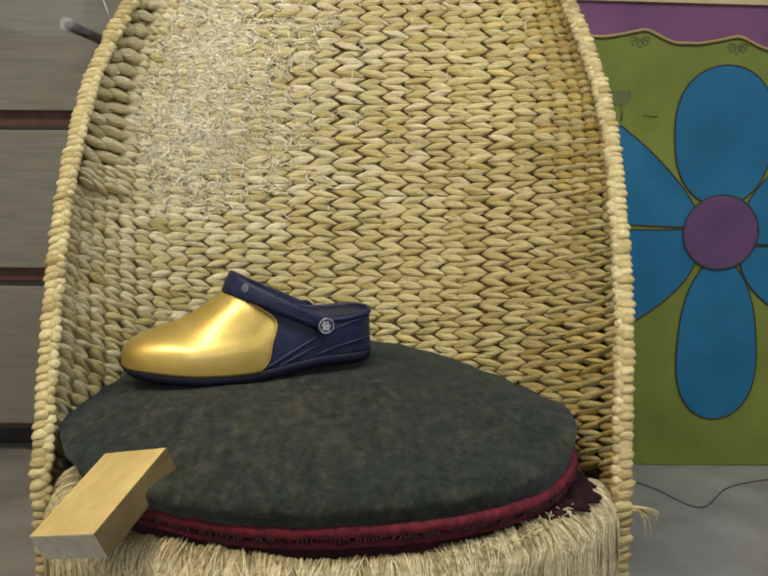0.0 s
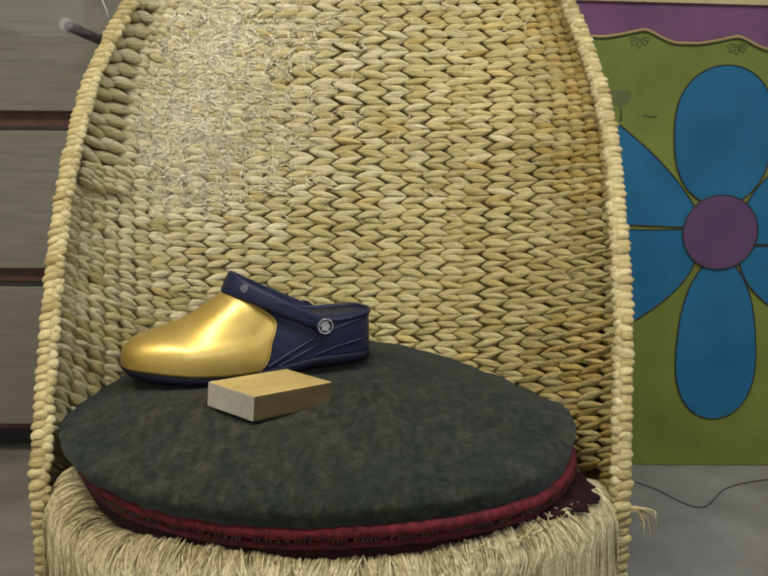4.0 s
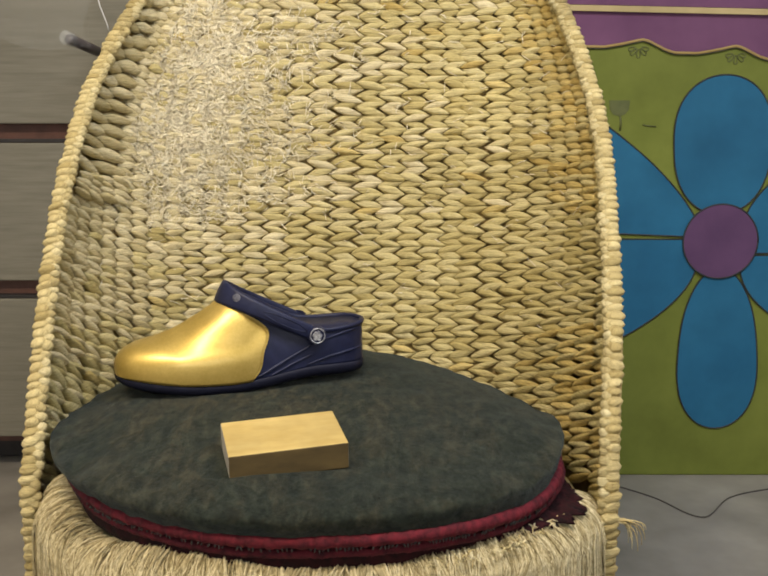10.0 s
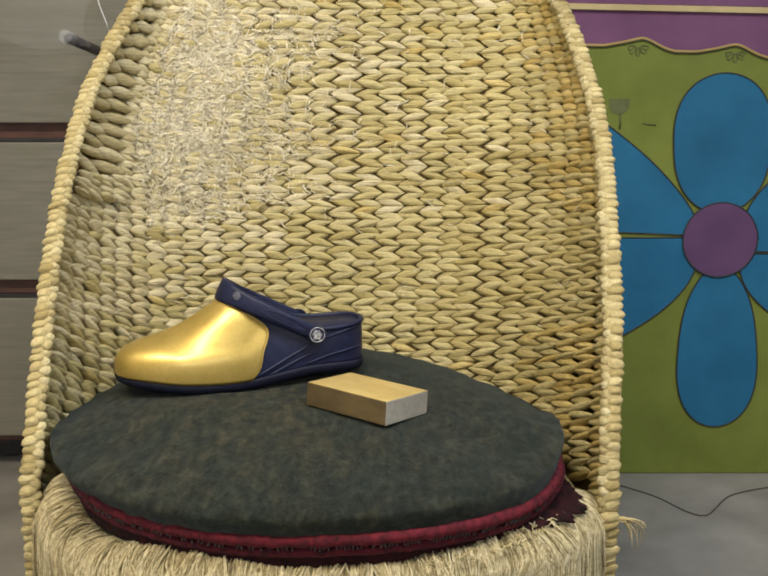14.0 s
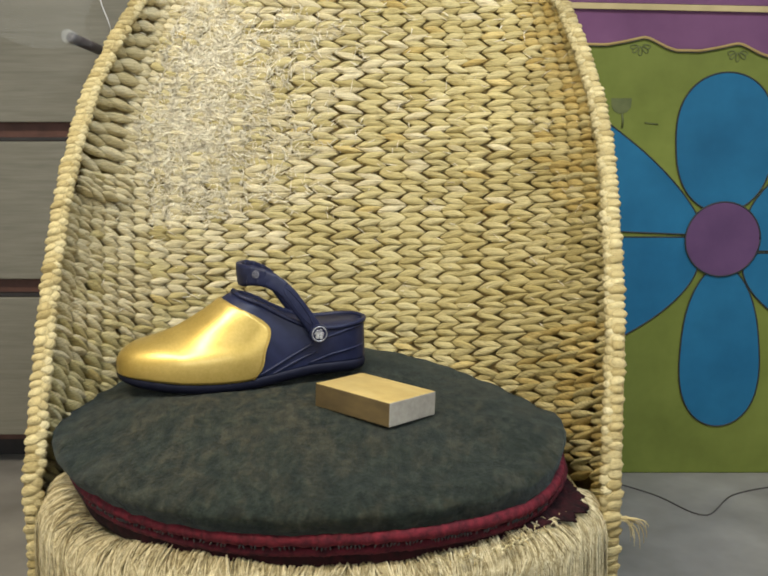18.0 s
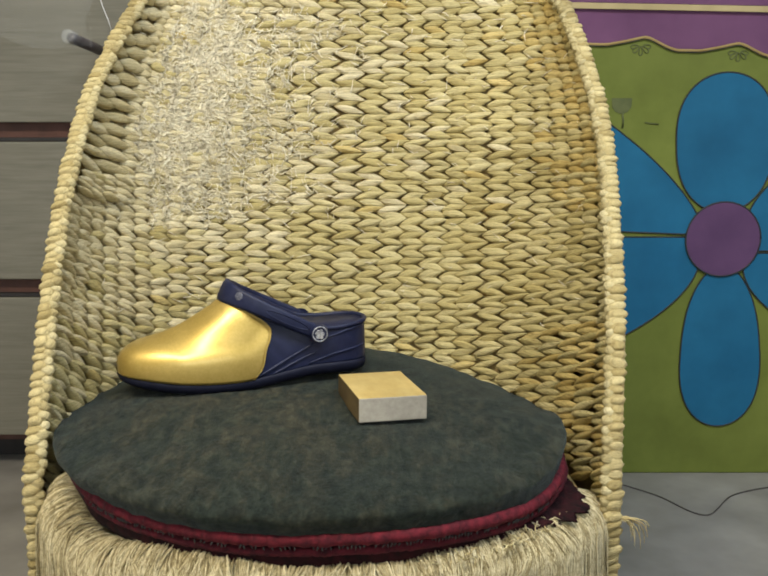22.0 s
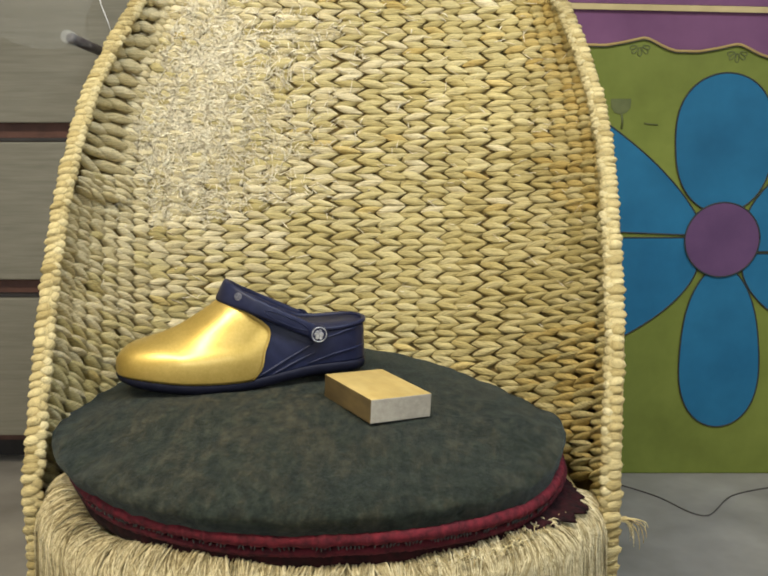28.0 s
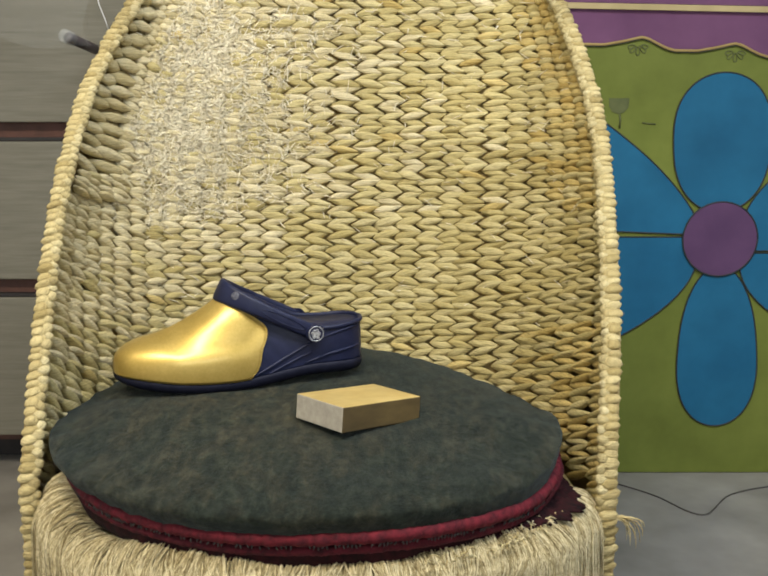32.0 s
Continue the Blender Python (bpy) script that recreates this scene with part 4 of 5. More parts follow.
def skin_at(u, z, grow=0.0):
    """The point of the upper's side at height z."""
    lo, hi = 0.0, 1.0
    for _ in range(18):
        v = (lo + hi) / 2
        lo, hi = (v, hi) if shoe_skin(u, v, grow, True).z < z else (lo, v)
    return shoe_skin(u, lo, grow, True)


CAP_AT = (0.0108, 0.0164, 0.0258, 0.0423, 0.0542, 0.0637, 0.0693, 0.0797, 0.0852, 0.0907, 0.0962, 0.1010, 0.106)
CAP_U = (0.500, 0.529, 0.547, 0.558, 0.580, 0.587, 0.575, 0.529, 0.492, 0.4545, 0.4215, 0.392, 0.37)


@functools.lru_cache(None)
def cap_edge(v):
    """Where the toe cap ends, v from the sole to the crown."""
    u = 0.52
    for _ in range(24):
        z = shoe_skin(u, v, 0.0, True).z
        u += 0.35 * (sum(interp(z + d, CAP_AT, CAP_U) for d in (-0.004, -0.002, 0, 0.002, 0.004)) / 5 - u)
    return u


def lofted(parent, name, mat, label, u_of, thick, nu=34, nv=22, grow=0.0, offset=-1, closed=False):
    verts, faces = [], []
    vs = [1 - (1 - j / nv) for j in range(nv + 1)]
    line = [(1, v) for v in vs] + [(-1, v) for v in reversed(vs[:-1])]
    for i in range(nu + 1):
        for sgn, v in line:
            p = shoe_skin(u_of(i / nu, v), v, grow, closed)
            verts.append(Vector((p.x, p.y * sgn, p.z)))
    faces = grid_faces(nu + 1, len(line))
    ob = raw_part(name, verts, faces, mat, parent, label)
    md = ob.modifiers.new("thickness", "SOLIDIFY")
    md.thickness, md.offset = thick, offset
    return ob


def clog():
    shoe = thing("clog", (0, 0, 0), "navy rubber clog with shiny gold toe cap on the cushion", "shoe")
    shoe.matrix_world = SHOE
    lofted(shoe, "toe_cap", GOLD, "shiny metallic gold toe cap", lambda k, v: cap_edge(v) * k ** 1.9, 0.004, 64, 36, 0.0012, closed=True)
    lofted(shoe, "upper", NAVY, "navy moulded rear upper", lambda k, v: (cap_edge(v) - 0.05) + (1.05 - cap_edge(v)) * (1 - (1 - k) ** 1.9), 0.0045, 64, 30, -0.0012)
    # rounded lip round the foot opening, and the bright edge of the toe cap
    mouth = 0.40
    while eased(mouth, EDGE_Z) > eased(mouth, CROWN_Z) - 0.0012:
        mouth += 0.002
    ring = [shoe_skin(mouth + (1 - mouth) * (1 - (1 - k / 44) ** 1.6) * (0.35 + 0.65 * min(1, k / 9)), 1.0, -0.0012) for k in range(45)]
    ring = ring + [Vector((p.x, -p.y, p.z)) for p in reversed(ring[:-1])]
    v, f = [], []
    tube(v, f, ring, 0.0030, 8)
    raw_part("collar_lip", v, f, NAVY, shoe, "rounded navy lip of the foot opening")
    edge = []
    for k in range(49):
        w = k / 24 if k <= 24 else 2 - k / 24
        p = shoe_skin(cap_edge(w) - 0.003, w, 0.0006, True)
        edge.append(Vector((p.x, p.y if k <= 24 else -p.y, p.z)))
    v, f = [], []
    tube(v, f, edge, 0.0009, 6)
    raw_part("cap_edge", v, f, GOLD, shoe, "rolled gold edge of the toe cap")
    # the sole: a slab with rounded edge that springs up at the toe and thins under the arch
    n = 120
    verts = []
    prof = ((0.0, 0.88), (0.14, 0.95), (0.40, 1.0), (0.75, 1.012), (1.0, 1.0), (1.12, 0.94))
    for k, wide in prof:
        for j in range(n):
            a = 2 * math.pi * j / n
            u = 0.5 - 0.5 * math.cos(a)
            hw = interp(u, U, HALF_W) * wide
            lo, hi = eased(u, SOLE_Z), eased(u, SEAM_Z)
            verts.append(Vector(((u - 0.5) * SHOE_L * (1 + (wide - 1) * 0.35), hw if a < math.pi else -hw, lo + (hi - lo) * k)))
    faces = grid_faces(len(prof), n, True)
    faces.append(tuple(reversed(range(n))))
    faces.append(tuple((len(prof) - 1) * n + j for j in range(n)))
    raw_part("sole", verts, faces, SOLE, shoe, "thick navy sole with a raised toe")
    # moulded ridges: two that sweep from the arch to the strap, one round the heel, one under the collar
    for sgn in (1, -1):
        for r, line in ((0.0019, ((0.515, 0.0125), (0.568, 0.0188), (0.651, 0.0301), (0.724, 0.0398), (0.755, 0.044))),
                        (0.0015, ((0.575, 0.0130), (0.628, 0.0190), (0.700, 0.0275), (0.760, 0.0335))),
                        (0.0017, ((0.727, 0.0208), (0.826, 0.0286), (0.91, 0.0318), (0.975, 0.0335))),
                        (0.0016, ((0.802, 0.0484), (0.883, 0.0540), (0.94, 0.0562), (0.98, 0.0570)))):
            us, zs = [p[0] for p in line], [p[1] for p in line]
            pts = []
            for k in range(16):
                u = us[0] + (us[-1] - us[0]) * k / 15
                p = skin_at(u, interp(u, us, zs), -0.0012)
                pts.append(Vector((p.x, sgn * (p.y + 0.0002), p.z)))
            v, f = [], []
            tube(v, f, pts, [r * math.sin(math.pi * (0.06 + 0.88 * k / 15)) ** 0.5 for k in range(16)], 8)
            raw_part("moulded_ridge", v, f, NAVY, shoe)
    # the strap, a band bent round from rivet to rivet, in pieces that fold where it flexes
    pivot_u, pivot_z = 0.768, 0.0565
    half = interp(pivot_u, U, HALF_W) + 0.003
    reach = 0.1115

    def loop(a):
        return Vector((-reach * math.sin(a) ** 0.75, half * math.cos(a) * (1 + 0.10 * math.sin(a)), 0))

    def band(name, a0, a1, slim, parent, label):
        """One run of the strap, as a band with rounded edges and ends."""
        n = 20
        verts = []
        section = [(0.94 * math.copysign(abs(math.sin(w * math.pi / 6)) ** 0.6, math.sin(w * math.pi / 6)), math.copysign(abs(math.cos(w * math.pi / 6)) ** 0.5, math.cos(w * math.pi / 6))) for w in range(12)]
        for k in range(n + 1):
            a = a0 + (a1 - a0) * k / n
            p = loop(a)
            t = (loop(min(math.pi, a + 0.02)) - loop(max(0, a - 0.02))).normalized()
            out = Vector((t.y, -t.x, 0))
            if out.dot(Vector((p.x, p.y * 0.4, 0))) < 0:
                out = -out
            mid = math.sin(a)
            end = min(1.0, 0.88 + 0.12 * min(k, n - k) / 1.5)
            hw, th = (0.0090 + 0.0058 * mid ** 4) * slim * end, 0.0036 * slim * end
            for dz, do in section:
                verts.append(p + Vector((0, 0, hw * dz - 0.001 * mid ** 4)) + out * do * th)
        faces = grid_faces(n + 1, 12, True) + [tuple(reversed(range(12))), tuple(n * 12 + j for j in range(12))]
        return raw_part(name, verts, faces, NAVY, parent, label)

    strap = new("heel_strap")
    strap.parent = shoe
    tagged(strap, "navy heel strap swung forward over the instep")
    strap.location = ((pivot_u - 0.5) * SHOE_L, 0, pivot_z)

    def angle_at(x):
        return math.asin((x / reach) ** (1 / 0.75))

    joints = (0.056, 0.068, 0.080, 0.091, 0.101)
    for lo, hi in ((0, angle_at(joints[0] + 0.004)), (math.pi - angle_at(joints[0] + 0.004), math.pi)):
        band("strap_leg", lo, hi, 1.0, strap, "")
    shoulders = []
    for k in range(4):
        lo, hi = angle_at(joints[k] - 0.004), angle_at(joints[k + 1] + 0.003)
        slim = 0.975 if k % 2 == 0 else 1.0
        shoulders.append([band("strap_shoulder", lo, hi, slim, strap, ""), band("strap_shoulder", math.pi - hi, math.pi - lo, slim, strap, "")])
    lo = angle_at(joints[4] - 0.003)
    bridge = band("strap_bridge", lo, math.pi - lo, 0.985, strap, "wide middle of the strap over the instep")
    # a small worn print on the strap's shoulder
    a = math.pi - angle_at(0.0965)
    t = (loop(a + 0.02) - loop(a - 0.02)).normalized()
    out = Vector((t.y, -t.x, 0))
    if out.y > 0:
        out = -out
    bm = bmesh.new()
    bmesh.ops.create_uvsphere(bm, u_segments=14, v_segments=8, radius=1.0)
    turn = Matrix((t, Vector((0, 0, 1)), out)).transposed().to_4x4()
    bmesh.ops.transform(bm, verts=bm.verts, matrix=Matrix.Translation(loop(a) + out * 0.0033 + Vector((0, 0, 0.002))) @ turn @ Matrix.Diagonal((0.0048, 0.0050, 0.0008, 1)))
    shoulders[3].append(part("strap_mark", bm, PRINT, strap, "worn grey print on the strap", smooth=True))
    # moulded lines along the legs
    for sgn in (1, -1):
        v, f = [], []
        pts = []
        for k in range(25):
            w = k / 24 * 2 * math.pi
            x = 0.040 + 0.027 * math.cos(w)
            p = loop(angle_at(x))
            pts.append(Vector((-x, sgn * (p.y + 0.0034), 0.0042 * math.sin(w))))
        tube(v, f, pts, 0.0008, 5)
        raw_part("strap_ridge", v, f, NAVY, strap)
    for sgn in (1, -1):
        at = Vector(((pivot_u - 0.5) * SHOE_L, 0, pivot_z))

        def disc(r0, r1, depth, out, seg=24, bm=None, x=0.0, z=0.0):
            bm = bm or bmesh.new()
            m = Matrix.Translation(at + Vector((x, sgn * (half + out), z))) @ Matrix.Rotation(math.radians(-90) * sgn, 4, "X")
            bmesh.ops.create_cone(bm, cap_ends=True, segments=seg, radius1=r0, radius2=r1, depth=depth, matrix=m)
            return bm

        rivet = part("rivet", disc(0.0112, 0.0102, 0.006, 0.004), NAVY, shoe, "round navy rivet")
        v, f = [], []
        ring = [at + Vector((0.0084 * math.cos(w * math.pi / 14), sgn * (half + 0.0070), 0.0084 * math.sin(w * math.pi / 14))) for w in range(29)]
        tube(v, f, ring, 0.0008, 6)
        raw_part("badge_ring", v, f, SILVER, rivet, "silver ring of the badge")
        bm = None
        for x, z, r in ((-0.0018, 0.0018, 0.0036), (0.0026, -0.0002, 0.0032), (-0.0024, -0.0030, 0.0028), (0.0016, 0.0040, 0.0018), (0.0018, -0.0042, 0.0022), (-0.0046, 0.0006, 0.0018)):
            bm = disc(r, r * 0.7, 0.001, 0.0073, 10, bm, x, z)
        part("badge", bm, SILVER, rivet, "silver mark on the badge")
    return shoe, strap, shoulders, bridge, joints


shoe, strap, shoulders, bridge, joints = clog()


# ---- the block ----
def wood_block():
    lx, ly, h = 0.108, 0.072, 0.0254
    bm = bmesh.new()
    box(bm, -lx / 2, lx / 2, -ly / 2, ly / 2, 0, h, 0.0012)
    for fc in bm.faces:
        n = fc.normal
        if abs(n.x) > 0.8:
            fc.material_index = 2
        elif abs(n.y) > 0.8:
            fc.material_index = 1
    me = mesh_of("wooden_block", bm, [WOOD_TOP, WOOD_SIDE, WOOD_END])
    return tagged(new("wooden_block", me), "small rectangular wooden block with pale ends lying on the cushion", "block")


block = wood_block()

